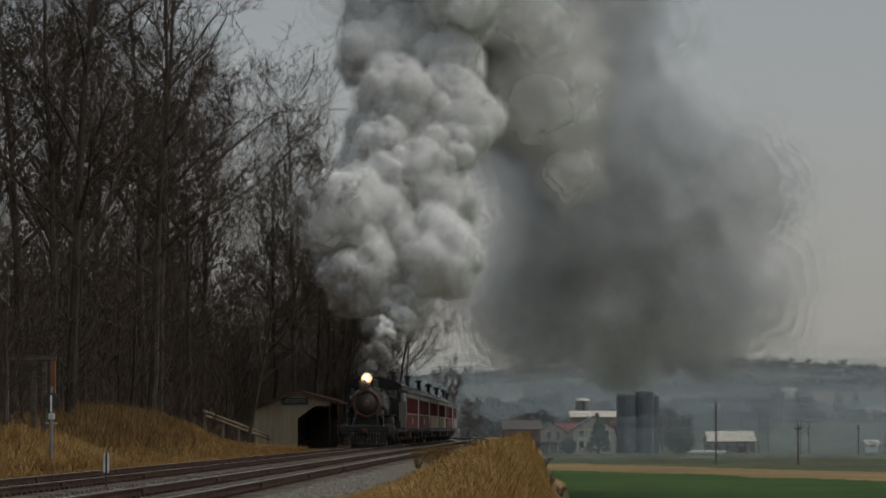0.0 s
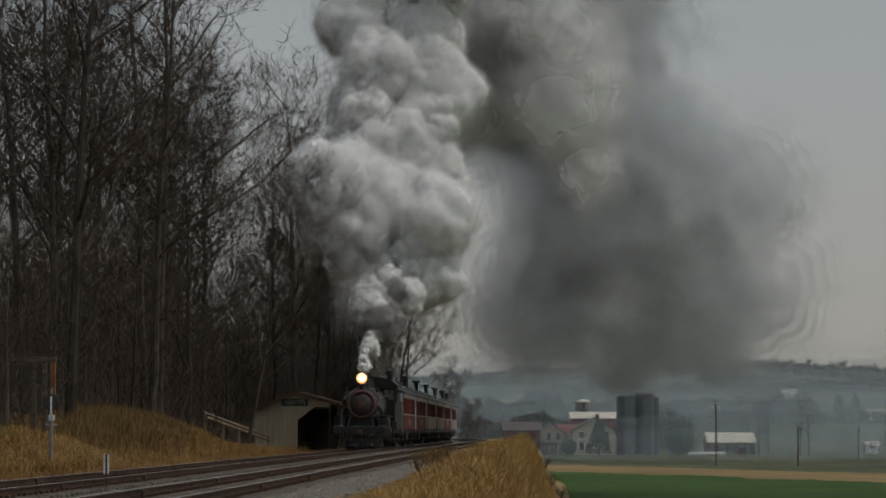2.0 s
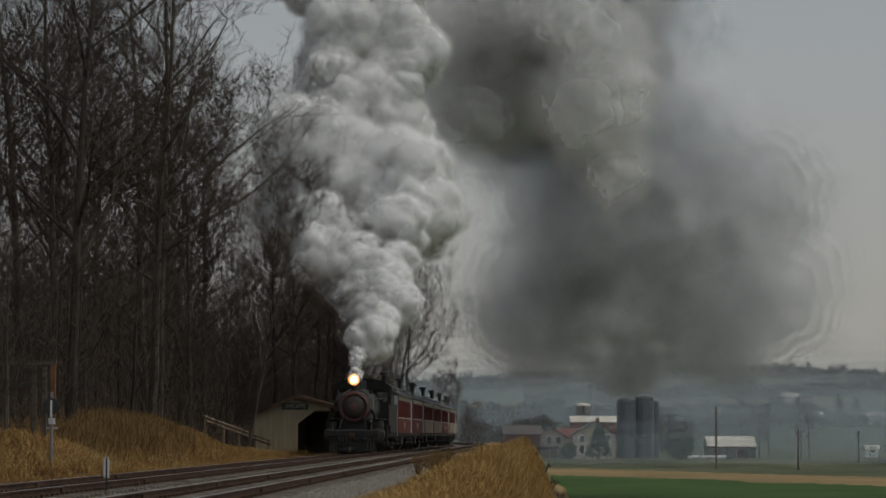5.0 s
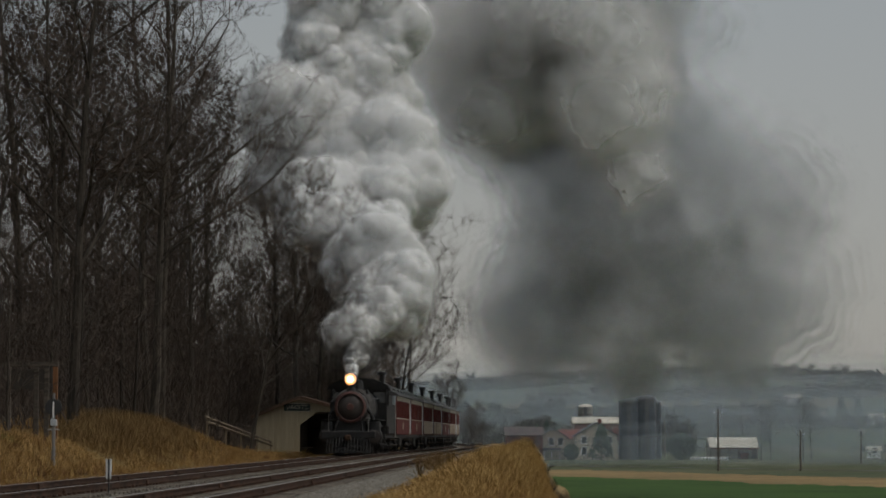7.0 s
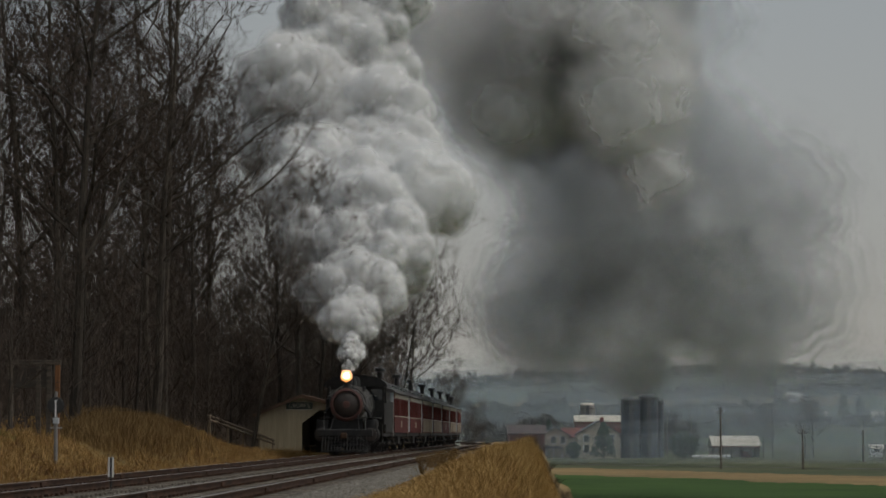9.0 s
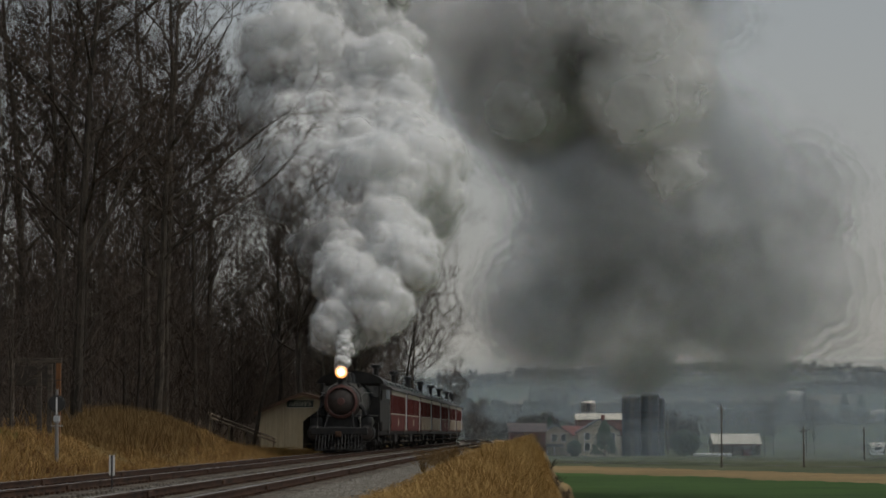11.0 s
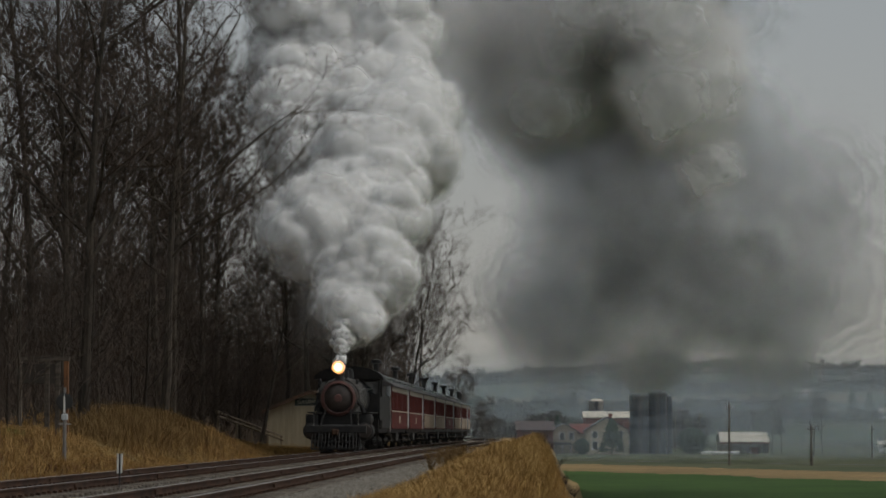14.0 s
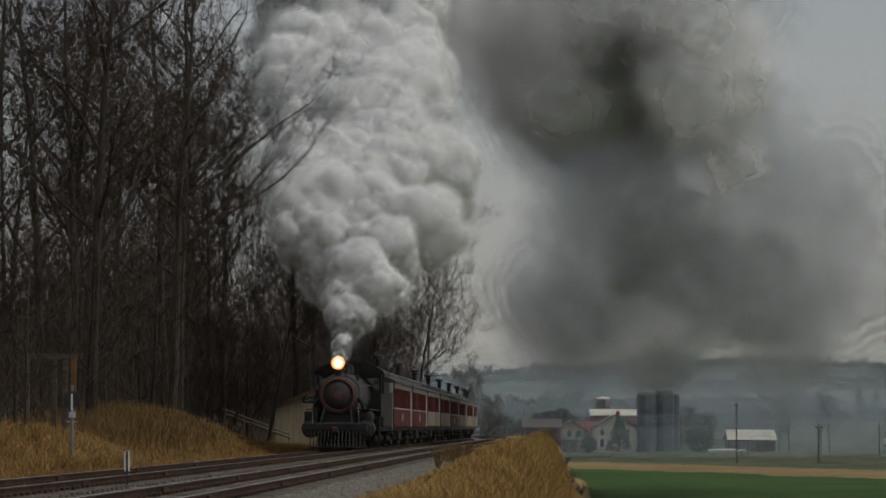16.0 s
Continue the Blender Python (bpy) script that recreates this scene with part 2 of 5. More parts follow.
def part(name, shape, mat, parent=None, label="", smooth=False, m=None):
    ob = new(name, shape.mesh(name, mat, smooth) if isinstance(shape, Shape) else shape)
    if parent is not None:
        ob.parent = parent
    if m is not None:
        ob.matrix_basis = m
    if smooth:
        tidy(ob.data)
    return tagged(ob, label)


def tidy(me):
    bm = bmesh.new()
    bm.from_mesh(me)
    bmesh.ops.recalc_face_normals(bm, faces=bm.faces)
    for e in bm.edges:
        if len(e.link_faces) == 2 and e.calc_face_angle(0) > 0.7:
            e.smooth = False
    bm.to_mesh(me)
    bm.free()


# ---- the line: track A carries the train, track B runs beside it ----
BEND, RADIUS, GAP = 265.0, 700.0, 3.85


def track(y):
    x = -4.74 + 0.0363 * (y - 149)
    return x - (max(y - BEND, 0) ** 2) / (2 * RADIUS)


def slope(y):
    return 0.0363 - max(y - BEND, 0) / RADIUS


def ease(a, b, x):
    k = min(max((x - a) / (b - a), 0), 1)
    return k * k * (3 - 2 * k)


def ground(x, y):
    """Height of the land above the rail heads."""
    u = x - track(min(y, 420))
    bump = 0.12 * noise.noise((x * 0.25, y * 0.12, 0)) + 0.25 * noise.noise((x * 0.05, y * 0.04, 3))
    left = ease(-3.0, -6.8, u) * (1.15 + 0.55 * ease(100, 118, y) - 1.7 * ease(116, 158, y) * ease(-13, -9.5, u)) + ease(-8, -40, u) * 2.0 + ease(-24, -110, u) * 15.0
    left += ease(-4, -8, u) * bump
    berm = 0.42 * math.exp(-((u - GAP - 4.7) / 1.2) ** 2) * (0.85 + 0.6 * noise.noise((0.3, y * 0.05, 8))) * ease(38, 80, y)
    aside = 5.0 * (1 - ease(12, 46, y))
    drop = -4.0 * ease(GAP + 4.9 + aside, GAP + 7.7 + aside, u)
    z = -0.24 + left + berm + drop + (bump * 0.5 if u > GAP + 2.5 else 0)
    far = ease(330, 460, y)
    z = z * (1 - far) + far * (-4.2 + 0.25 * bump)
    hill = 20 * ease(760, 2300, y) + 27 * ease(1900, 3300, y) * (1 + 0.25 * math.sin(x * 0.0024 + 1.0) + 0.13 * math.sin(x * 0.0071))
    hill += 10 * ease(700, 1500, y) * noise.noise((x * 0.0016, y * 0.0012, 5)) * 2
    return z + hill


def spaced(*runs):
    out = []
    for a, b, step in runs:
        k = max(int(round((b - a) / step)), 1)
        out += [a + (b - a) * i / k for i in range(k)]
    return out + [runs[-1][1]]


def build_ground():
    ys = spaced((-60, 30, 8), (30, 220, 1.0), (220, 420, 4), (420, 900, 12), (900, 4600, 60))
    us = spaced((-3600, -600, 150), (-600, -80, 30), (-80, -16, 3), (-16, -2.4, 0.5), (-2.4, 6.0, 0.6), (6.0, 16, 0.5), (16, 80, 2), (80, 240, 16), (240, 600, 30), (600, 3600, 150))
    v, f, kinds = [], [], []
    nx = len(us)
    for y in ys:
        for u in us:
            x = u + track(min(y, 420))
            v.append((x, y, ground(x, y)))
    for j in range(len(ys) - 1):
        for i in range(nx - 1):
            f.append((j * nx + i, j * nx + i + 1, (j + 1) * nx + i + 1, (j + 1) * nx + i))
            u, y = (us[i] + us[i + 1]) / 2, (ys[j] + ys[j + 1]) / 2
            x = u + track(min(y, 420))
            if y < 420 and -2.3 < u < GAP + 2.2:
                k = 1 if u < GAP + 0.95 else 7
            elif u < -9.5 and y < 420:
                k = 5
            elif u > 12.2 and 60 < y < 370 - 2.5 * min(max(x - 12, 0), 60):
                k = 2
            elif 120 < y < 450 - 2.5 * min(max(x - 12, 0), 60) and u > 5:
                k = 3
            elif 120 < y < 470 and u > 5:
                k = 4
            elif y > 470:
                k = (4, 3, 4, 6, 4)[int(abs(math.sin(int(y / 160) * 12.9 + int((x + 5000) / 230) * 78.2)) * 5) % 5]
            else:
                k = 0
            kinds.append(k)
    me = bpy.data.meshes.new("ground")
    me.from_pydata(v, [], f)
    for m in (GROUND, BALLAST, CROP, FALLOW, PASTURE, LITTER, MEADOW, SHOULDER):
        me.materials.append(m)
    me.polygons.foreach_set("material_index", kinds)
    me.polygons.foreach_set("use_smooth", [True] * len(kinds))
    tagged(new("ground", me), "dry winter grassland, ballast bed and farm fields", "ground", kind="structure")


def rail_path(off, y0, y1, step=3.0):
    out, y = [], y0
    while y <= y1 + 0.01:
        s = slope(y)
        out.append((track(y) + off / math.hypot(1, s), y - off * s / math.hypot(1, s)))
        y += step
    return out


def build_track(off, label, kept):
    line = thing("railway_track", label, "railway track", group="parallel tracks", kind="structure")
    for side in (-0.753, 0.753):
        for name, mat, prof in (("rail", RUST, [(-0.07, -0.16), (0.07, -0.16), (0.07, -0.148), (0.012, -0.128), (0.012, -0.045), (0.036, -0.036), (0.036, -0.006), (-0.036, -0.006), (-0.036, -0.036), (-0.012, -0.045), (-0.012, -0.128), (-0.07, -0.148)]),
                                ("rail_head", SHINE, [(-0.031, -0.006), (0.031, -0.006), (0.029, 0.0), (-0.029, 0.0)])):
            path, sh, n = rail_path(off + side, 30, 420), Shape(), len(prof)
            p = [(x + a, y, b) for x, y in path for a, b in prof]
            f = [(n * k + i, n * k + (i + 1) % n, n * k + n + (i + 1) % n, n * k + n + i) for k in range(len(path) - 1) for i in range(n)]
            sh.put(p, f)
            part(name, sh, mat, line, "polished running surface" if name == "rail_head" else "")
    rng = random.Random(int(off * 10) + 3)
    tie = Shape().box(-1.28, 1.28, -0.115, 0.115, -0.33, -0.165, 0.02).mesh("tie", TIMBER)
    plate = Shape()
    bars = Shape()
    rest = Shape()
    y, k = 40.0, 0
    while y < 330:
        s = slope(y)
        m = pose(track(y) + off, y, rng.uniform(-0.012, 0.01), 0, 0, -math.degrees(math.atan(s)) + rng.uniform(-1.2, 1.2))
        if k < kept:
            part("tie", tie, TIMBER, line, m=m)
        else:
            q = Shape().box(-1.28, 1.28, -0.115, 0.115, -0.33, -0.165)
            rest.put([m @ Vector(a) for a in q.v], q.f)
        for side in (-0.753, 0.753):
            for a in (-0.10, 0.10):
                c = m @ Vector((side + a, 0, -0.15))
                plate.box(c.x - 0.035, c.x + 0.035, c.y - 0.07, c.y + 0.07, -0.165, -0.115)
            if k % 20 == (7 if side > 0 else 17):
                for a in (-0.036, 0.036):
                    c = m @ Vector((side + a, 0, 0))
                    bars.box(c.x - 0.018, c.x + 0.018, c.y - 0.33, c.y + 0.33, -0.125, -0.04, 0.01)
        y += 0.56
        k += 1
    tagged(part("tie_plate", plate, RUST, line), kind="stuff")
    tagged(part("joint_bar", bars, RUST, line), kind="stuff")
    tagged(part("far_tie", rest, TIMBER, line), kind="stuff")


def build_ballast():
    """Loose crushed stone over the bed and its shoulders."""
    rng, sh = random.Random(4), Shape()
    for i in range(30000):
        y = 42 + 130 * rng.random() ** 1.8
        u = rng.choice((rng.uniform(-2.6, GAP + 2.6), rng.gauss(GAP + 2.0, 0.5), rng.gauss(GAP + 1.9, 0.5)))
        x = track(y) + u
        r = rng.uniform(0.022, 0.055)
        z = ground(x, y) + r * 0.4 + (0.03 if abs(u) < 0.7 or abs(u - GAP) < 0.7 else 0)
        a = rng.random() * 6.3
        p = [(x + r * math.cos(a + q) * rng.uniform(0.7, 1.2), y + r * math.sin(a + q) * rng.uniform(0.7, 1.2), z + rng.uniform(-0.3, 0.3) * r) for q in (0, 1.57, 3.14, 4.71)]
        p += [(x, y, z + r * 0.8), (x, y, z - r)]
        sh.put(p, [(0, 1, 4), (1, 2, 4), (2, 3, 4), (3, 0, 4), (1, 0, 5), (2, 1, 5), (3, 2, 5), (0, 3, 5)])
    tagged(part("ballast_stones", sh, STONE), "loose grey crushed stone ballast between the tracks", "ballast", kind="stuff")


MEADOW = material("far_meadow", (0.06, 0.085, 0.035), (0.10, 0.12, 0.055), 0.02, 0.95, 0.2, fine=20, gloss=0.1)
STONE = material("crushed_stone", (0.09, 0.08, 0.066), (0.28, 0.255, 0.215), 7.0, 0.95, 0.0, fine=3)
build_ground()
build_track(0.0, "rusty steel rails on weathered wooden ties, carrying the train", 290)
build_track(GAP, "rusty siding rails on weathered wooden ties beside dry grass", 290)
build_ballast()


# ---- the train ----
RAIL_Y0, SPEED = 158.6, 2.15


def front_at(t):
    """Where the engine's pilot stands along the line."""
    return RAIL_Y0 - SPEED * t


def spoked_wheel(r, tread, spokes):
    """A wheel of radius r in the plane across x, centred on its axle."""
    w = Shape()
    n = 28
    for x0, x1, r0, r1 in ((-0.065, 0.065, r * 0.86, r), (-0.09, -0.065, r * 0.86, r + 0.03)):
        p = [(x, rr * math.cos(2 * math.pi * i / n), rr * math.sin(2 * math.pi * i / n)) for x, rr in ((x0, r0), (x1, r0), (x1, r1), (x0, r1)) for i in range(n)]
        w.put(p, [(n * k + i, n * k + (i + 1) % n, n * ((k + 1) % 4) + (i + 1) % n, n * ((k + 1) % 4) + i) for k in range(4) for i in range(n)])
    w.lathe([(-0.1, r * 0.2), (0.1, r * 0.2)], "x", n=14)
    for i in range(spokes):
        a = 2 * math.pi * i / spokes
        w.tube([(0, r * 0.15 * math.cos(a), r * 0.15 * math.sin(a)), (0, r * 0.9 * math.cos(a), r * 0.9 * math.sin(a))], r * 0.05, 5)
    return w


def wheelset(r, spokes):
    w = Shape()
    one = spoked_wheel(r, 0.13, spokes)
    for s in (-1, 1):
        w.put([(s * (0.753 + q[0]), q[1], q[2]) for q in one.v], one.f)
    return w.lathe([(-0.75, 0.075), (0.75, 0.075)], "x", n=10)


ROLLING = []


def roll(name, shape, mat, parent, r, y, z=None):
    ob = part(name, shape, mat, parent, m=pose(0, y, r if z is None else z))
    ROLLING.append((ob, r, y, r if z is None else z))
    return ob


def build_engine():
    e = thing("steam_locomotive", "black steam locomotive with lit headlight, hauling the train on the line", "locomotive")
    part("smokebox", Shape().lathe([(1.75, 0.80), (1.80, 0.86), (3.3, 0.86)], "y", (0, 0, 2.45), 36), SMOKEBOX, e, "graphite grey", True)
    door = part("smokebox_door", Shape().lathe([(1.56, 0.16), (1.60, 0.36), (1.68, 0.55), (1.752, 0.62)], "y", (0, 0, 2.45), 32), SMOKEBOX, e, "", True)
    rim = Shape()
    rim.lathe([(1.66, 0.70), (1.70, 0.80), (1.77, 0.81)], "y", (0, 0, 2.45), 36, False)
    rim.lathe([(1.66, 0.70), (1.70, 0.66), (1.75, 0.66)], "y", (0, 0, 2.45), 36, False)
    part("door_ring", rim, DULLRED, door, "dull red painted ring", True)
    for i in range(14):
        a = 2 * math.pi * i / 14
        part("door_clamp", Shape().lathe([(1.60, 0.03), (1.70, 0.035)], "y", (0.66 * math.cos(a), 0, 2.45 + 0.66 * math.sin(a)), 6), SMOKEBOX, door)
    part("number_plate", Shape().lathe([(1.52, 0.17), (1.56, 0.19)], "y", (0, 0, 2.45), 20), DULLRED, door, "round red plate", True)
    part("boiler", Shape().lathe([(3.3, 0.88), (3.4, 0.90), (7.0, 0.96), (8.2, 1.02)], "y", (0, 0, 2.48), 36), OILED, e, "", True)
    bands = Shape()
    for y in (3.35, 4.4, 5.5, 6.6):
        bands.lathe([(y, 0.97 + 0.012 * (y - 3)), (y + 0.07, 0.97 + 0.012 * (y - 3))], "y", (0, 0, 2.48), 36)
    part("boiler_band", bands, STEEL, e, "", True)
    part("stack", Shape().lathe([(3.2, 0.30), (3.35, 0.21), (3.75, 0.205), (3.95, 0.25), (4.02, 0.29), (4.08, 0.28)], "z", (0, 2.5, 0), 24), OILED, e, "", True)
    for y, name, r, top in ((4.1, "sand_dome", 0.34, 3.86), (5.9, "steam_dome", 0.40, 3.96)):
        part(name, Shape().lathe([(3.2, r * 1.25), (3.4, r), (top - 0.2, r), (top - 0.06, r * 0.8), (top, r * 0.3)], "z", (0, y, 0), 24), OILED, e, "", True)
    bell = part("bell", Shape().lathe([(3.62, 0.19), (3.66, 0.17), (3.78, 0.12), (3.88, 0.05)], "z", (0, 3.3, 0), 16), BRASS, e, "brass", True)
    part("bell_yoke", Shape().tube([(-0.24, 3.3, 3.35), (-0.24, 3.3, 3.84), (0, 3.3, 3.93), (0.24, 3.3, 3.84), (0.24, 3.3, 3.35)], 0.025), OILED, bell)
    lamp_box = part("headlight", Shape().box(-0.25, 0.25, 1.72, 2.15, 3.50, 3.62, 0.02).lathe([(1.66, 0.27), (1.70, 0.29), (2.12, 0.27), (2.16, 0.2)], "y", (0, 0, 3.88), 24), OILED, e, "", True)
    part("headlight_lens", Shape().lathe([(1.61, 0.06), (1.63, 0.15), (1.66, 0.19)], "y", (0, 0, 3.88), 20), LAMPGLOW, lamp_box, "lit warm lamp", True)
    # emissive ring added round the lens to imitate the lamp's orange glow
    part("halo_ring", Shape().lathe([(1.655, 0.185), (1.645, 0.23), (1.65, 0.27), (1.70, 0.30)], "y", (0, 0, 3.88), 24, False), LAMPHALO, lamp_box, "glowing amber ring added as lamp halo", True)
    for s in (-1, 1):
        part("marker_lamp", Shape().lathe([(3.1, 0.07), (3.3, 0.08), (3.36, 0.03)], "z", (s * 0.86, 1.9, 0), 10), OILED, e)
        part("running_board", Shape().box(min(s * 0.75, s * 1.42), max(s * 0.75, s * 1.42), 1.6, 8.0, 1.78, 1.83, 0.01), OILED, e)
        part("handrail", Shape().tube([(s * 0.95, 1.9, 2.72), (s * 1.05, 3.4, 2.92), (s * 1.12, 8.0, 2.95)], 0.018), STEEL, e)
        part("cylinder", Shape().lathe([(1.62, 0.30), (1.66, 0.40), (2.86, 0.40), (2.9, 0.3)], "y", (s * 1.22, 0, 0.95), 22).box(min(s * 0.9, s * 1.5), max(s * 0.9, s * 1.5), 1.7, 2.82, 1.2, 1.72, 0.05), OILED, e, "", True)
        part("cylinder_head", Shape().lathe([(1.57, 0.12), (1.59, 0.31), (1.63, 0.33)], "y", (s * 1.22, 0, 0.95), 20), SMOKEBOX, e, "worn steel", True)
        part("steam_pipe", Shape().tube([(s * 0.7, 2.3, 2.5), (s * 1.05, 2.3, 2.1), (s * 1.2, 2.3, 1.6)], 0.11, 10), OILED, e)
        part("air_tank", Shape().lathe([(4.2, 0.1), (4.26, 0.22), (6.4, 0.22), (6.46, 0.1)], "y", (s * 1.12, 0, 1.5), 14), OILED, e, "", True)
        part("pilot_brace", Shape().tube([(s * 0.55, 1.75, 2.0), (s * 0.72, 0.55, 1.18)], 0.03), OILED, e)
        part("grab_iron", Shape().tube([(s * 1.02, 0.5, 1.1), (s * 1.02, 0.5, 2.05), (s * 1.02, 1.6, 2.05)], 0.016), STEEL, e)
        part("side_rod", Shape().box(s * 1.0 - 0.025, s * 1.0 + 0.025, 3.7, 7.3, 0.6, 0.72, 0.015), STEEL, e)
        part("crosshead_guide", Shape().box(s * 1.2 - 0.05, s * 1.2 + 0.05, 2.9, 4.1, 1.06, 1.14, 0.01), STEEL, e)
        part("main_rod", Shape().tube([(s * 1.14, 3.6, 0.96), (s * 1.14, 5.4, 0.62)], 0.05, 6), STEEL, e)
        part("cab_step", Shape().box(min(s * 1.1, s * 1.45), max(s * 1.1, s * 1.45), 9.6, 10.0, 0.45, 0.5).box(s * 1.3 - 0.03, s * 1.3 + 0.03, 9.6, 10.0, 0.45, 1.7), OILED, e)
    part("air_pump", Shape().lathe([(1.85, 0.17), (2.2, 0.17), (2.22, 0.1), (2.32, 0.1), (2.34, 0.19), (2.75, 0.19), (2.8, 0.1)], "z", (-1.08, 4.6, 0), 16), OILED, e, "", True)
    part("frame", Shape().box(-0.55, 0.55, 0.7, 10.3, 0.72, 1.25, 0.03), OILED, e)
    part("smokebox_saddle", Shape().prism([(-0.9, 0.9), (0.9, 0.9), (0.75, 1.75), (-0.75, 1.75)], 1.9, 2.9), OILED, e)
    part("pilot_beam", Shape().box(-1.38, 1.38, 0.42, 0.66, 0.86, 1.2, 0.03), OILED, e)
    part("pilot_deck", Shape().box(-1.3, 1.3, 0.66, 1.75, 1.16, 1.21, 0.01), OILED, e)
    part("coupler", Shape().box(-0.11, 0.11, -0.02, 0.5, 0.78, 1.02, 0.05).box(-0.16, 0.16, -0.1, 0.05, 0.76, 1.04, 0.05), RUST, e)
    cow = part("pilot", Shape().box(-1.1, 1.1, 0.05, 0.5, 0.10, 0.18, 0.02), OILED, e)
    for i in range(15):
        x = -1.12 + 2.24 * i / 14
        part("pilot_bar", Shape().tube([(x * 0.96, 0.46, 0.88), (x, -0.18 + 0.42 * (abs(x) / 1.12) ** 1.5, 0.16)], 0.032, 6), OILED, cow)
    cab = part("cab", Shape().box(-1.5, 1.5, 8.2, 8.26, 1.75, 3.55).box(-1.5, -1.45, 8.26, 10.4, 1.6, 2.6).box(1.45, 1.5, 8.26, 10.4, 1.6, 2.6)
               .box(-1.5, -1.45, 8.26, 8.5, 2.6, 3.5).box(1.45, 1.5, 8.26, 8.5, 2.6, 3.5).box(-1.5, -1.45, 10.1, 10.4, 2.6, 3.5).box(1.45, 1.5, 10.1, 10.4, 2.6, 3.5).box(-1.5, 1.5, 8.26, 10.4, 1.5, 1.6), OILED, e)
    arch = [(-1.68, 3.45)] + [(1.68 * math.sin(a), 3.45 + 0.62 * math.cos(a)) for a in [(-80 + 10 * i) * math.pi / 180 for i in range(17)]] + [(1.68, 3.45)]
    part("roof", Shape().prism(arch, 7.95, 10.75), OILED, cab, "arched cab roof")
    for s in (-1, 1):
        part("cab_window", Shape().box(s * 1.1 - 0.28, s * 1.1 + 0.28, 8.185, 8.198, 2.75, 3.3), PANE, cab, "dark glazed cab window")
    part("backhead_wall", Shape().box(-1.44, 1.44, 8.3, 8.36, 1.6, 3.45), OILED, cab)
    for y in (0.95,):
        roll("pilot_wheel", wheelset(0.40, 10), OILED, e, 0.40, y + 0.35)
    for y in (3.9, 5.4, 6.95):
        roll("driving_wheel", wheelset(0.70, 14), OILED, e, 0.70, y)
    return e


def truck(parent, y, r=0.42):
    t = part("truck", Shape().box(-1.02, -0.9, y - 1.35, y + 1.35, 0.40, 0.56, 0.03).box(0.9, 1.02, y - 1.35, y + 1.35, 0.40, 0.56, 0.03).box(-1.0, 1.0, y - 0.18, y + 0.18, 0.42, 0.7, 0.03)
             .box(0.88, 1.06, y - 1.02, y - 0.8, 0.28, 0.6, 0.03).box(0.88, 1.06, y + 0.8, y + 1.02, 0.28, 0.6, 0.03).box(-1.06, -0.88, y - 1.02, y - 0.8, 0.28, 0.6, 0.03).box(-1.06, -0.88, y + 0.8, y + 1.02, 0.28, 0.6, 0.03), OILED, parent)
    for d in (-0.9, 0.9):
        roll("wheelset", wheelset(r, 8), OILED, parent, r, y + d)
    return t


def build_tender():
    e = thing("locomotive_tender", "black coal and water tender coupled behind the locomotive", "tender")
    part("tank", Shape().box(-1.45, 1.45, 0.2, 6.6, 1.05, 2.75, 0.06), OILED, e)
    part("coal_bunker", Shape().box(-1.4, -1.34, 0.2, 4.6, 2.75, 3.2).box(1.34, 1.4, 0.2, 4.6, 2.75, 3.2).box(-1.4, 1.4, 4.54, 4.6, 2.75, 3.2), OILED, e)
    coal, rng = Shape(), random.Random(9)
    for i in range(240):
        x, y, r = rng.uniform(-1.2, 1.2), rng.uniform(0.4, 4.4), rng.uniform(0.08, 0.17)
        z = 2.78 + 0.55 * (1 - (x / 1.35) ** 2) * rng.uniform(0.5, 1)
        coal.box(x - r, x + r, y - r, y + r * rng.uniform(0.5, 1), z - r, z + r * rng.uniform(0.4, 1), r * 0.5)
    tagged(part("coal", coal, BLACK, e, "heaped black coal"), kind="stuff")
    part("underframe", Shape().box(-1.3, 1.3, 0.0, 6.9, 0.85, 1.05, 0.02), OILED, e)
    part("ladder", Shape().tube([(1.5, 6.3, 0.9), (1.5, 6.3, 2.8)], 0.02).tube([(1.5, 6.0, 0.9), (1.5, 6.0, 2.8)], 0.02), STEEL, e)
    truck(e, 1.5), truck(e, 5.4)
    return e


COACH = 17.6


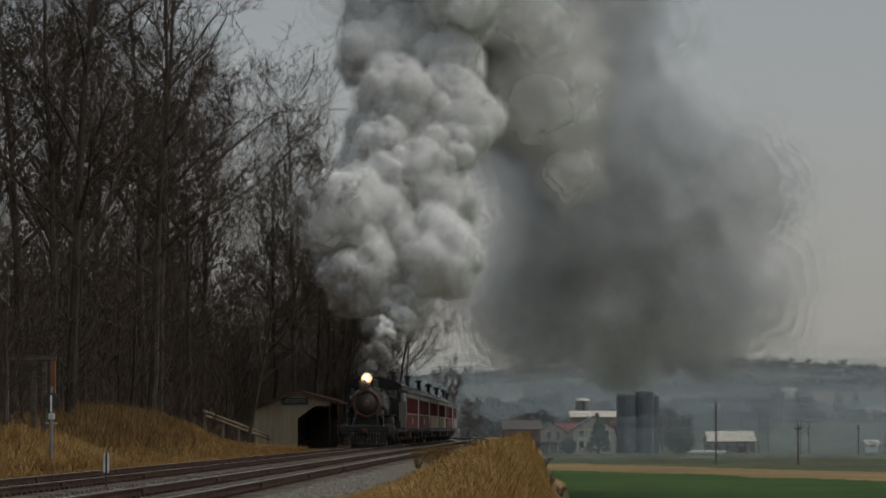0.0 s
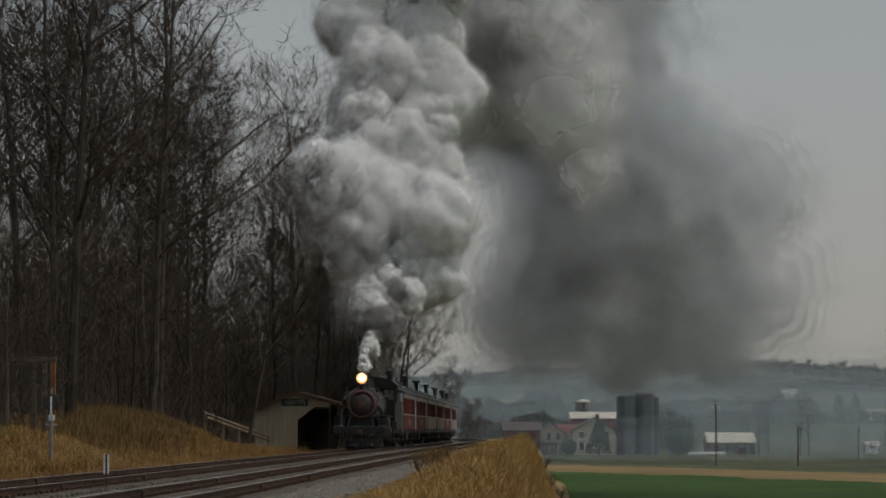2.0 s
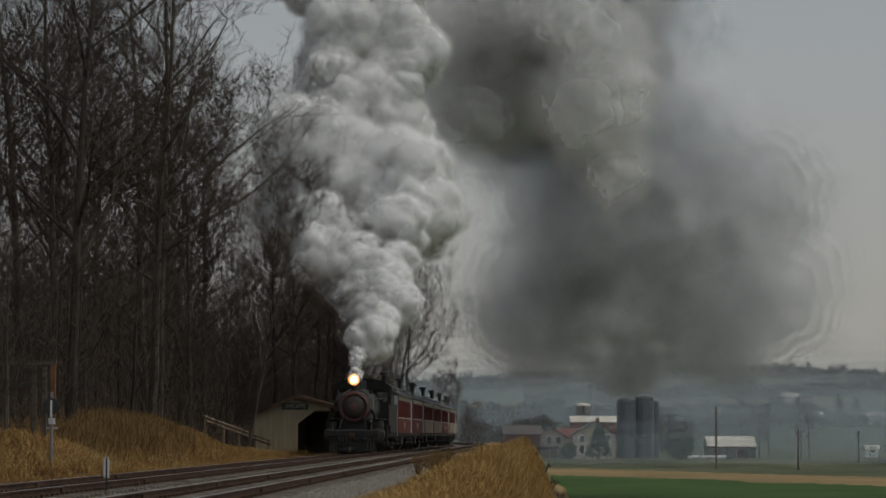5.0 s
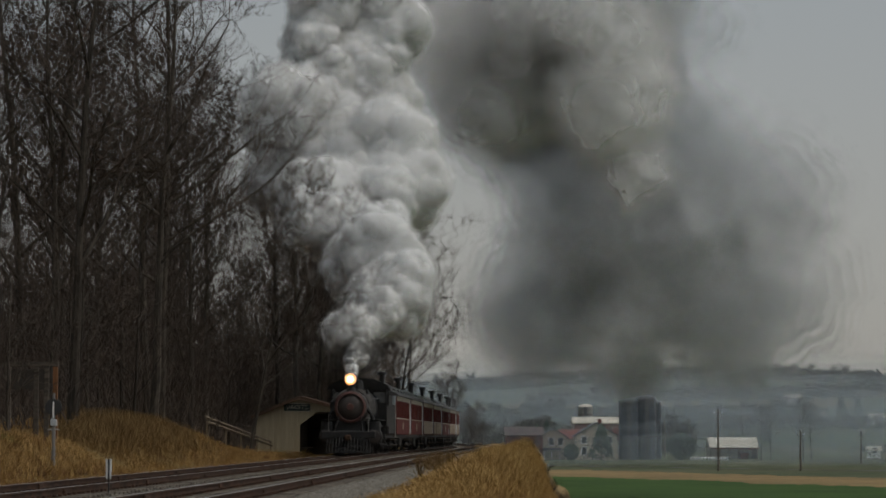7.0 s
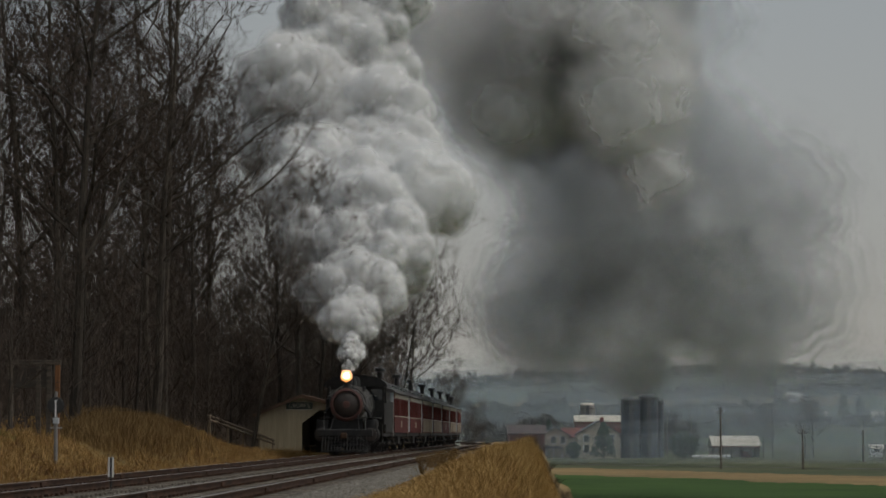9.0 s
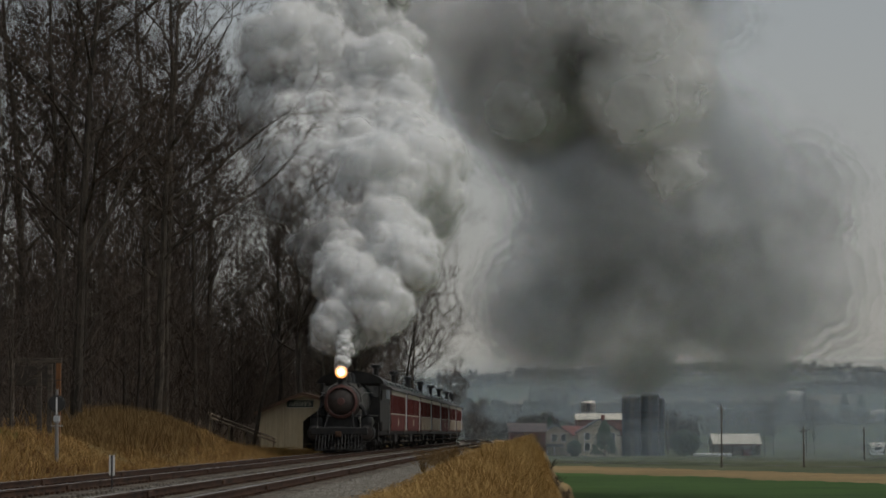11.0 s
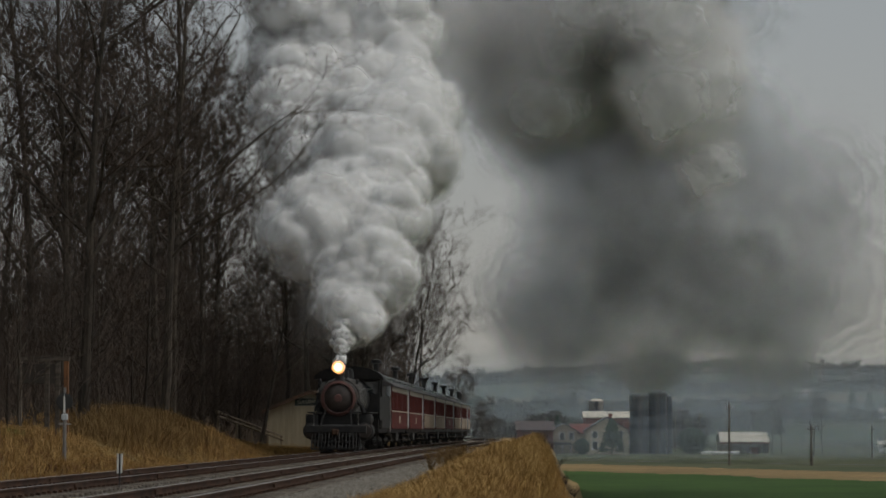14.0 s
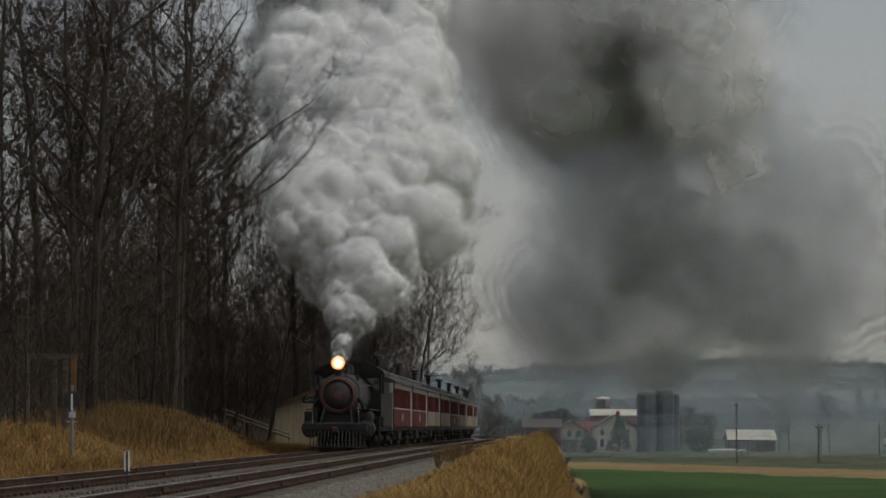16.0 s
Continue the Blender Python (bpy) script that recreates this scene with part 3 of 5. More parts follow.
def build_coach(style):
    """A clerestory coach, its nearer end at y = 0."""
    words = {0: "maroon clerestory coach with cream band", 1: "maroon coach with tan lower panels"}[style]
    c = thing("passenger_coach", words + ", coupled in the train", "railway coach", group="coaches of the train")
    L = COACH - 0.5
    b0, b1 = 1.1, L - 1.1
    body = part("body", Shape().box(-1.45, 1.45, b0, b1, 1.05, 1.98, 0.02).box(-1.45, 1.45, b0, b1, 2.98, 3.28, 0.02).box(-1.40, 1.40, b0, b1, 1.95, 2.0).box(-1.46, 1.46, b0, b0 + 0.08, 1.05, 3.28).box(-1.46, 1.46, b1 - 0.08, b1, 1.05, 3.28), COACHRED, c)
    part("sill_rail", Shape().box(1.45, 1.49, b0, b1, 1.95, 2.02, 0.01).box(-1.49, -1.45, b0, b1, 1.95, 2.02, 0.01), CREAM, body, "cream painted sill")
    part("letterboard", Shape().box(1.45, 1.475, b0, b1, 3.02, 3.26, 0.005).box(-1.475, -1.45, b0, b1, 3.02, 3.26, 0.005), CREAM, body, "cream painted band")
    n = 12
    for i in range(n + 1):
        y = b0 + 0.05 + (b1 - b0 - 0.1) * i / n
        for s in (-1.455, 1.37):
            part("window_post", Shape().box(s, s + 0.085, y - 0.13, y + 0.13, 1.98, 3.0, 0.01), COACHRED, body)
        if i < n:
            y0, y1 = y + 0.13, y + (b1 - b0 - 0.1) / n - 0.13
            for s in (-1.40, 1.385):
                part("window", Shape().box(s, s + 0.015, y0, y1, 2.0, 2.98), PANE, body, "dark window glass")
    if style == 1:
        for i in range(3):
            y0 = b0 + 0.2 + i * (b1 - b0) / 3
            part("side_panel", Shape().box(1.452, 1.475, y0, y0 + (b1 - b0) / 3 - 0.4, 1.12, 1.93, 0.01), TAN, body, "tan painted panel")
    else:
        y = (b0 + b1) / 2
        part("side_plate", Shape().box(1.452, 1.47, y - 0.55, y + 0.55, 1.36, 1.74, 0.01), CREAM, body, "small cream number plate")
    roof = [(-1.6, 3.26), (-1.55, 3.36), (-1.1, 3.56), (-0.72, 3.64), (-0.70, 3.92), (-0.45, 4.03), (0, 4.08), (0.45, 4.03), (0.70, 3.92), (0.72, 3.64), (1.1, 3.56), (1.55, 3.36), (1.6, 3.26)]
    r = part("roof", Shape().prism(roof, 0.0, L), TARROOF, c, "dark tarred clerestory roof")
    for i in range(9):
        y = 1.6 + (L - 3.2) * i / 8
        part("clerestory_window", Shape().box(0.705, 0.725, y - 0.4, y + 0.4, 3.7, 3.88), PANE, r)
    for y, k in ((3.2, 1.15),):
        part("stove_chimney", Shape().lathe([(3.9, 0.13 * k), (4.15 + 0.3 * k, 0.13 * k), (4.17 + 0.3 * k, 0.26 * k), (4.3 + 0.34 * k, 0.24 * k), (4.34 + 0.34 * k, 0.1)], "z", (0.5, y, 0), 14), OILED, r, "black roof ventilator", True)
    part("underframe", Shape().box(-1.3, 1.3, 0.15, L - 0.15, 0.85, 1.05, 0.02), OILED, c)
    part("truss_rod", Shape().tube([(1.15, 3.4, 0.9), (1.15, 6.5, 0.45), (1.15, L - 6.5, 0.45), (1.15, L - 3.4, 0.9)], 0.03).tube([(-1.15, 3.4, 0.9), (-1.15, 6.5, 0.45), (-1.15, L - 6.5, 0.45), (-1.15, L - 3.4, 0.9)], 0.03), OILED, c)
    part("battery_box", Shape().box(0.7, 1.3, L / 2 - 1.0, L / 2 + 1.0, 0.42, 0.85, 0.02), OILED, c)
    for y0, y1, d in ((0.0, b0, 1), (b1, L, -1)):
        p = part("platform", Shape().box(-1.4, 1.4, y0, y1, 1.0, 1.08, 0.01), TIMBER, c)
        e = y0 + 0.06 if d == 1 else y1 - 0.06
        for s in (-1, 1):
            part("corner_post", Shape().box(s * 1.38 - 0.06, s * 1.38 + 0.06, e - 0.05, e + 0.05, 1.08, 3.4, 0.015), GREYPAINT if d == 1 else CREAM, p, "pale painted post")
            part("platform_gate", Shape().box(min(s * 0.5, s * 1.34), max(s * 0.5, s * 1.34), e - 0.03, e + 0.03, 1.1, 2.1, 0.01), GREYPAINT if d == 1 else CREAM, p, "pale painted gate")
            part("step", Shape().box(s * 1.3 - 0.18, s * 1.3 + 0.18, (y0 + y1) / 2 - 0.35, (y0 + y1) / 2 + 0.35, 0.42, 0.48).box(s * 1.3 - 0.18, s * 1.3 + 0.18, (y0 + y1) / 2 - 0.35, (y0 + y1) / 2 + 0.35, 0.72, 0.78), TIMBER, p)
        part("end_door", Shape().box(-0.42, 0.42, (b0 - 0.02 if d == 1 else b1 + 0.005), (b0 - 0.005 if d == 1 else b1 + 0.02), 1.1, 3.0), GREYPAINT, p, "pale grey door")
    part("end_panel", Shape().box(0.9, 1.44, 0.10, 0.15, 1.1, 3.3, 0.01).box(1.38, 1.46, 0.08, 0.10, 1.1, 3.3), GREYPAINT, c, "pale grey vestibule panel")
    truck(c, 3.2), truck(c, L - 3.2)
    return c


def stand(ob, y, length):
    """The pose on the line of a vehicle whose nearer end is at y."""
    c = y + length / 2
    a = -math.atan(slope(c))
    m = Matrix.Translation((track(c), c, 0)) @ Matrix.Rotation(a, 4, "Z") @ Matrix.Translation((0, -length / 2, 0))
    return m


TRAIN = [(build_engine(), 0.0, 10.6), (build_tender(), 10.8, 6.9)]
offset = 17.9
for i in range(9):
    TRAIN.append((build_coach(1 if i in (2, 3, 5, 6, 7) else 0), offset, COACH))
    offset += COACH
for ob, off, length in TRAIN:
    ob.matrix_basis = stand(ob, front_at(0) + off, length)


# ---- bare winter trees ----
def grow(seed, height, spread=1.0, lean=0.0, first=0.3, limbs=15, level=3, thick=1.0):
    """Trunk with limbs, and the crown of finer boughs and twigs, as two shapes."""
    rng, wood, crown = random.Random(seed), Shape(), Shape()

    def bough(at, way, length, r, depth):
        n = 4 if depth < 2 else 3 if depth < 3 else 2
        pts, q, d = [at], at.copy(), way.normalized()
        for k in range(n):
            d = (d + Vector((rng.gauss(0, 0.17), rng.gauss(0, 0.17), rng.gauss(0.09, 0.12)))).normalized()
            q = q + d * length / n
            pts.append(q.copy())
        rad = [r * (1 - 0.78 * k / n) for k in range(n + 1)]
        if depth == level + 1 and depth > 2:
            side = (pts[-1] - at).cross(Vector((0.3, 0.2, 0.9))).normalized() * r * 1.3
            up = side.cross(d)
            crown.put([at + side, at - side * 0.5 + up * 0.87, at - side * 0.5 - up * 0.87, pts[-1]], [(0, 1, 3), (1, 2, 3), (2, 0, 3)])
            return
        (wood if depth < 2 else crown).tube(pts, rad, 5 if depth < 2 else 3)
        if depth >= level + 1:
            return
        count = {1: 6, 2: 6, 3: 5}.get(depth, 4)
        for k in range(count):
            f = rng.uniform(0.25, 1.0)
            i = min(int(f * n), n - 1)
            base = pts[i].lerp(pts[i + 1], f * n - i)
            side = Vector((rng.gauss(0, 1), rng.gauss(0, 1), rng.gauss(0.25, 0.7))).normalized()
            bough(base, d * 0.75 + side * 0.85, length * rng.uniform(0.42, 0.68), max(r * (1 - 0.7 * f) * 0.55, 0.009), depth + 1)

    pts, q = [Vector((0, 0, -0.6))], Vector((0, 0, 0))
    n = 9
    for k in range(n + 1):
        pts.append(q.copy())
        q = q + Vector((rng.gauss(lean, 0.035) * height / n * 1.0, rng.gauss(0, 0.03) * height / n, height / n * 0.93))
    r0 = height * 0.0088 * thick
    wood.tube(pts, [r0 * 1.25] + [r0 * (1 - 0.88 * (k / n) ** 0.9) for k in range(n + 1)], 8)
    for k in range(limbs):
        f = first + (1 - first) * (k + rng.random()) / limbs
        i = min(int(f * n), n - 1)
        base = pts[i + 1].lerp(pts[i + 2], f * n - i) if i + 2 < len(pts) else pts[-1]
        a = k * 2.4 + rng.uniform(-0.5, 0.5)
        rise = rng.uniform(0.35, 1.1) + f * 0.5
        way = Vector((math.cos(a) + lean * 2.2, math.sin(a), rise))
        bough(base, way, height * spread * rng.uniform(0.17, 0.30) * (1.15 - 0.45 * f), r0 * (1 - 0.75 * f) * 0.55, 1)
    return wood, crown


def tree(seed, height, label, **more):
    t = thing("tree", label, "tree", group="bare trees of the wood")
    wood, crown = grow(seed, height, **more)
    part("trunk", wood, BARK, t, smooth=False)
    part("crown", crown, TWIG, t, "leafless branches and twigs")
    return t


def plant(x, y, sink=0.1):
    return x, y, ground(x, y) - sink


def build_wood():
    rng = random.Random(21)
    kinds = [tree(100 + i, h, "tall bare deciduous tree with a dark trunk on the wooded bank", spread=s, first=b, limbs=n)
             for i, (h, s, b, n) in enumerate(((25, 1.0, 0.24, 18), (23, 0.85, 0.28, 17), (27, 0.95, 0.26, 19), (20, 1.05, 0.18, 18), (24, 0.75, 0.30, 16)))]
    young = [tree(130 + i, h, "slender bare sapling in the undergrowth of the wood", spread=1.0, first=0.1, limbs=15, level=2, thick=0.8) for i, h in enumerate((7.5, 10, 5.5))]
    kinds[0].matrix_basis = Matrix.Translation(plant(-13.6, 103)) @ pose(0, 0, 0, 0, 1, 20)
    kinds[1].matrix_basis = Matrix.Translation(plant(-15.5, 112)) @ pose(0, 0, 0, 0, -1, 80)
    kinds[2].matrix_basis = Matrix.Translation(plant(-14.0, 134)) @ pose(0, 0, 0, 1, 2, 200)
    kinds[3].matrix_basis = Matrix.Translation(plant(-13.1, 147)) @ pose(0, 0, 0, 0, 2, 140)
    kinds[4].matrix_basis = Matrix.Translation(plant(-12.6, 122)) @ pose(0, 0, 0, 0, 2, 320)
    for i, t in enumerate(young):
        t.matrix_basis = Matrix.Translation(plant(-13.5 - i, 118 + 9 * i))
    spots = [(-13.6, 103), (-15.5, 112), (-14.0, 134), (-13.1, 147), (-12.6, 122)]
    for y0, y1, near, deep, n, which in ((84, 130, 7.5, 14, 3, 0), (130, 205, 7.0, 20, 11, 0), (205, 330, 5.0, 26, 17, 0), (86, 170, 7.0, 18, 46, 1), (190, 330, 5.5, 34, 90, 1)):
        tries = got = 0
        while got < n and tries < 4000:
            tries += 1
            y = rng.uniform(y0, y1)
            u = -near - rng.random() ** 1.3 * deep
            x = track(y) + u
            if x / y < -0.172 or any((x - a) ** 2 + (y - b) ** 2 < (4.5 if which == 0 else 1.2) for a, b in spots):
                continue
            if 160 < y < 204 and u > -11.5 or 66 < y < 84:
                continue
            spots.append((x, y))
            got += 1
            m = Matrix.Translation(plant(x, y)) @ pose(0, 0, 0, rng.gauss(0, 2), rng.gauss(1.2, 2), rng.uniform(0, 360))
            copy_thing(rng.choice(young if which else kinds), m)
    # the spreading trees at the edge of the wood, leaning over the line
    for seed, x, y, h, lean, s, turn in ((301, -7.6, 215, 17.5, 0.10, 1.5, 0), (307, -10.2, 147, 13.5, 0.19, 1.5, 0), (302, -4.6, 243, 17, 0.16, 1.35, 0), (303, -5.6, 262, 12, 0.1, 1.2, 30), (304, 0.5, 372, 10, 0.05, 1.3, 0), (305, 3.2, 400, 8.5, 0.1, 1.5, 60), (306, -8.5, 232, 20, 0.05, 1.1, 0), (308, -3.5, 300, 23, 0.03, 1.0, 80)):
        t = tree(seed, h, "spreading bare tree leaning over the railway line", lean=lean, spread=s, first=0.28, limbs=16, thick=0.9)
        t.matrix_basis = Matrix.Translation(plant(x, y)) @ pose(0, 0, 0, 0, 0, turn)


build_wood()


def build_thicket():
    """The tangle of thin stems and twigs that fills the wood between the trunks."""
    rng, sh = random.Random(31), Shape()
    for y0, y1, near, deep, h, n in ((88, 165, 6.6, 20, 4.5, 9000), (150, 330, 7.5, 30, 13, 17000), (205, 330, 4.6, 34, 19, 42000)):
        for i in range(n):
            y = rng.uniform(y0, y1)
            u = -near - rng.random() * deep
            x = track(y) + u
            if x / y < -0.175 or 160 < y < 204 and u > -11.5:
                continue
            z = ground(x, y) + rng.random() ** 1.5 * h * (0.65 + 0.5 * noise.noise((x * 0.12, y * 0.08, 6.0)))
            s = rng.uniform(0.8, 2.6)
            a = Vector((x, y, z))
            b = a + Vector((rng.gauss(0, 0.35), rng.gauss(0, 0.35), rng.uniform(0.35, 1.0))) * s
            w = Vector((rng.uniform(0.008, 0.02), rng.uniform(-0.01, 0.01), 0)) * (0.6 + y / 260)
            m = a.lerp(b, 0.55) + Vector((rng.gauss(0, 0.06), rng.gauss(0, 0.06), 0)) * s
            q = Vector((-w.y, w.x, 0))
            sh.put([a + w, a - w * 0.5 + q, a - w * 0.5 - q, m + w * 0.7, m - w * 0.35 + q * 0.7, m - w * 0.35 - q * 0.7, b], [(0, 1, 4, 3), (1, 2, 5, 4), (2, 0, 3, 5), (3, 4, 6), (4, 5, 6), (5, 3, 6)])
    tagged(part("thicket", sh, TWIG), "tangled bare undergrowth filling the dark wood", "undergrowth", kind="stuff")


build_thicket()




# ---- grass, brush and small things beside the line ----
def blades(name, label, mat, count, seed, where, tall, wide, lean=0.35):
    """Bent grass blades, each a narrow strip with a tip."""
    rng = np.random.RandomState(seed)
    v = np.zeros((count, 5, 3))
    k = 0
    for i in range(count):
        while True:
            x, y, h = where(rng)
            if h > 0:
                break
        z, a, b = ground(x, y) - 0.03, rng.rand() * 6.283, rng.rand() * 6.283
        h *= tall * rng.uniform(0.55, 1.25)
        w = wide * rng.uniform(0.6, 1.3)
        dx, dy = math.cos(a) * w, math.sin(a) * w
        s = lean * h * rng.uniform(0.2, 1.3)
        lx, ly = math.cos(b) * s, math.sin(b) * s
        v[i] = ((x - dx, y - dy, z), (x + dx, y + dy, z), (x + dx * 0.8 + lx * 0.35, y + dy * 0.8 + ly * 0.35, z + h * 0.6), (x - dx * 0.8 + lx * 0.35, y - dy * 0.8 + ly * 0.35, z + h * 0.6), (x + lx, y + ly, z + h))
    base = np.arange(count) * 5
    quads = np.stack([base, base + 1, base + 2, base + 3], 1).tolist()
    tips = np.stack([base + 3, base + 2, base + 4], 1).tolist()
    me = bpy.data.meshes.new(name)
    me.from_pydata(v.reshape(-1, 3).tolist(), [], quads + tips)
    me.materials.append(mat)
    tagged(new(name, me), label, "grass", kind="stuff")


def on_berm(rng):
    y = 37 + 157 * rng.rand() ** 1.5
    u = GAP + 4.6 + rng.normal() * 1.1
    edge = GAP + 2.9 - 1.2 * ease(70, 115, y) + 0.35 * noise.noise((1.0, y * 0.3, 5.0))
    if u < edge or u > GAP + 7.6:
        return 0, 0, 0
    n = noise.noise((u * 0.5, y * 0.25, 2.0))
    return track(y) + u, y, max(0.4, 0.65 + 0.7 * n) * (0.35 + 0.65 * ease(edge, edge + 1.8, u))


def on_bank(rng):
    y = 50 + 125 * rng.rand() ** 1.25
    u = -2.7 - 8.5 * rng.rand()
    if 163 < y and u < -3.2:
        return 0, 0, 0
    n = noise.noise((u * 0.35, y * 0.12, 7.0))
    return track(y) + u, y, max(0.3, 0.75 + 0.9 * n) * (0.5 if u > -3.4 else 1.0)


def on_crest(rng):
    y = 96 + 26 * rng.rand()
    u = -6.4 + rng.normal() * 0.9
    n = noise.noise((u * 0.3, y * 0.09, 4.0))
    return track(y) + u, y, max(0.0, 0.6 + 1.3 * n)


def on_lawn(rng):
    y = 66 + 110 * rng.rand()
    u = -9.0 + 3.0 * rng.rand()
    return track(y) + u, y, 1.0 if noise.noise((u * 0.3, y * 0.07, 11.0)) > 0.02 else 0


blades("dry_grass", "tall golden dry grass on the railway shoulder", STRAW, 62000, 1, on_berm, 0.60, 0.0075, 0.7)
blades("russet_grass", "matted russet grass among the dry stalks", RUSSET, 26000, 11, on_berm, 0.42, 0.008, 0.9)
blades("bank_grass", "golden dry grass covering the bank below the wood", STRAW, 52000, 2, on_bank, 0.42, 0.009, 0.8)
blades("russet_grass", "matted russet grass covering the bank", RUSSET, 46000, 12, on_bank, 0.36, 0.010, 0.9)
blades("weed_stalks", "tall brown weed stalks along the crest of the bank", WEED, 16000, 3, on_crest, 1.1, 0.010, 0.45)
blades("green_grass", "patches of short greenish grass on the bank", GREENGRASS, 16000, 4, on_lawn, 0.28, 0.010, 0.6)


def build_brush(name, label, mat, seed, x, y, h, w, n):
    """A twiggy shrub of many thin stems from one stool."""
    rng, sh = random.Random(seed), Shape()
    for i in range(n):
        a, s = rng.uniform(0, 6.283), rng.uniform(0.1, 1) * w
        top = Vector((math.cos(a) * s, math.sin(a) * s, h * rng.uniform(0.6, 1.05) * (1 - 0.25 * s / w)))
        mid = top * 0.5 + Vector((rng.gauss(0, 0.1), rng.gauss(0, 0.1), 0.1)) * h * 0.3
        sh.tube([(0, 0, -0.1), mid, top], [0.012 * h ** 0.5, 0.009 * h ** 0.5, 0.004], 3)
        for k in range(4):
            b = mid.lerp(top, rng.random())
            sh.tube([b, b + Vector((rng.gauss(0, 0.25), rng.gauss(0, 0.25), rng.uniform(0.1, 0.4))) * h * 0.35], [0.006, 0.003], 3)
    t = thing(name, label, "shrub", Matrix.Translation(plant(x, y, 0.0)), "shrubs by the line")
    part("stem_tuft", sh, mat, t)
    return t


b = build_brush("shrub", "bare twiggy shrub growing beside the railway", TWIG, 1, track(182) + GAP + 5.2, 182, 1.1, 0.9, 30)
for dx, y, turn in ((6.6, 190, 40), (5.6, 203, 90), (7.4, 214, 10), (6.2, 228, 160)):
    copy_thing(b, Matrix.Translation(plant(track(y) + GAP + dx, y, 0)) @ pose(0, 0, 0, 0, 0, turn))
w = build_brush("weed_clump", "pale dry weed clump at the edge of the ballast", WEED, 2, track(104) + GAP + 2.3, 104, 0.75, 0.4, 26)
for dx, y, turn in ((2.2, 98, 40), (2.4, 112, 90), (2.6, 92, 10), (2.2, 121, 160), (2.5, 84, 200), (2.35, 107, 250)):
    copy_thing(w, Matrix.Translation(plant(track(y) + GAP + dx, y, 0)) @ pose(0, 0, 0, 0, 0, turn))


def build_stake():
    x, y = -6.83, 57.5
    t = thing("marker_stake", "short white trackside stake with a black middle stripe", "marker post", Matrix.Translation((x, y, -0.24)), kind="")
    part("post", Shape().box(-0.018, 0.018, -0.02, 0.02, -0.1, 0.76, 0.005), BLACK, t, "black post")
    for s in (-1, 1):
        part("white_board", Shape().box(s * 0.038 - 0.019, s * 0.038 + 0.019, -0.012, 0.012, 0.36, 0.76, 0.004), WHITE, t, "white painted board")


def build_signal():
    x, y = -11.55, 83.5
    g = ground(x, y)
    t = thing("switch_signal", "black round signal target on a grey post in the grass", "railway signal", Matrix.Translation((x, y, g)))
    k = 2.35 - g
    part("post", Shape().lathe([(-0.2, 0.06), (k - 0.9, 0.055), (k - 0.9, 0.045), (k - 0.1, 0.04)], "z", n=10), CONCRETE, t, "weathered grey post")
    part("target", Shape().lathe([(-0.03, 0.20), (-0.02, 0.25), (0.02, 0.25), (0.03, 0.20)], "y", (0, -0.06, k - 0.52), 24), BLACK, t, "black round disc")
    part("white_blade", Shape().box(-0.025, 0.025, -0.12, -0.095, k - 0.85, k - 0.35, 0.006), WHITE, t, "narrow white blade")
    part("lamp_housing", Shape().box(-0.09, 0.09, -0.1, 0.08, k - 1.06, k - 0.88, 0.02), GREYPAINT, t, "pale grey housing")
    part("ladder_bracket", Shape().box(-0.18, 0.18, -0.03, 0.03, k - 1.2, k - 1.15, 0.01), STEEL, t)


def build_frame():
    x, y = -13.3, 92.0
    g = ground(x, y)
    t = thing("old_timber_frame", "weathered timber post frame standing in front of the trees", "timber frame", Matrix.Translation((x, y, g)))
    top = 3.25 - g
    for dx, mat in ((-0.9, TIMBER), (0.0, TIMBER), (0.62, RUSTWOOD), (0.34, TIMBER)):
        part("post", Shape().box(dx - 0.075, dx + 0.075, -0.07, 0.07, -0.2, top, 0.01), mat, t)
    part("beam", Shape().box(-1.1, 0.72, -0.08, 0.08, top - 0.02, top + 0.13, 0.01), TIMBER, t)
    part("plank", Shape().box(-0.86, 0.3, -0.03, 0.03, top - 0.75, top - 0.1, 0.01), SHADOWBOARD, t, "dark boarding")


RUSTWOOD = material("rust_stained_post", (0.13, 0.055, 0.02), (0.24, 0.11, 0.045), 2.0, 0.9, 0.4, stretch=(3, 3, 0.4))


def build_ramp_rail():
    t = thing("wooden_handrail", "weathered two-board wooden handrail down the bank to the shelter", "handrail")
    a, b = Vector((-12.1, 143, 1.93)), Vector((-10.3, 168, 0.62))
    for dz, dx in ((0, 0), (-0.22, 0.05)):
        part("rail_board", Shape().tube([a + Vector((dx, 0, dz)), b + Vector((dx, 0, dz))], 0.065, 4), PALEWOOD, t)
    for f in (0.02, 0.27, 0.5, 0.75, 0.98):
        q = a.lerp(b, f)
        part("post", Shape().box(q.x - 0.05, q.x + 0.05, q.y - 0.05, q.y + 0.05, min(ground(q.x, q.y), q.z - 0.5) - 0.2, q.z + 0.03), PALEWOOD, t)


PALEWOOD = material("pale_weathered_wood", (0.17, 0.13, 0.085), (0.30, 0.24, 0.17), 3.0, 0.9, 0.3, stretch=(2, 0.3, 2))


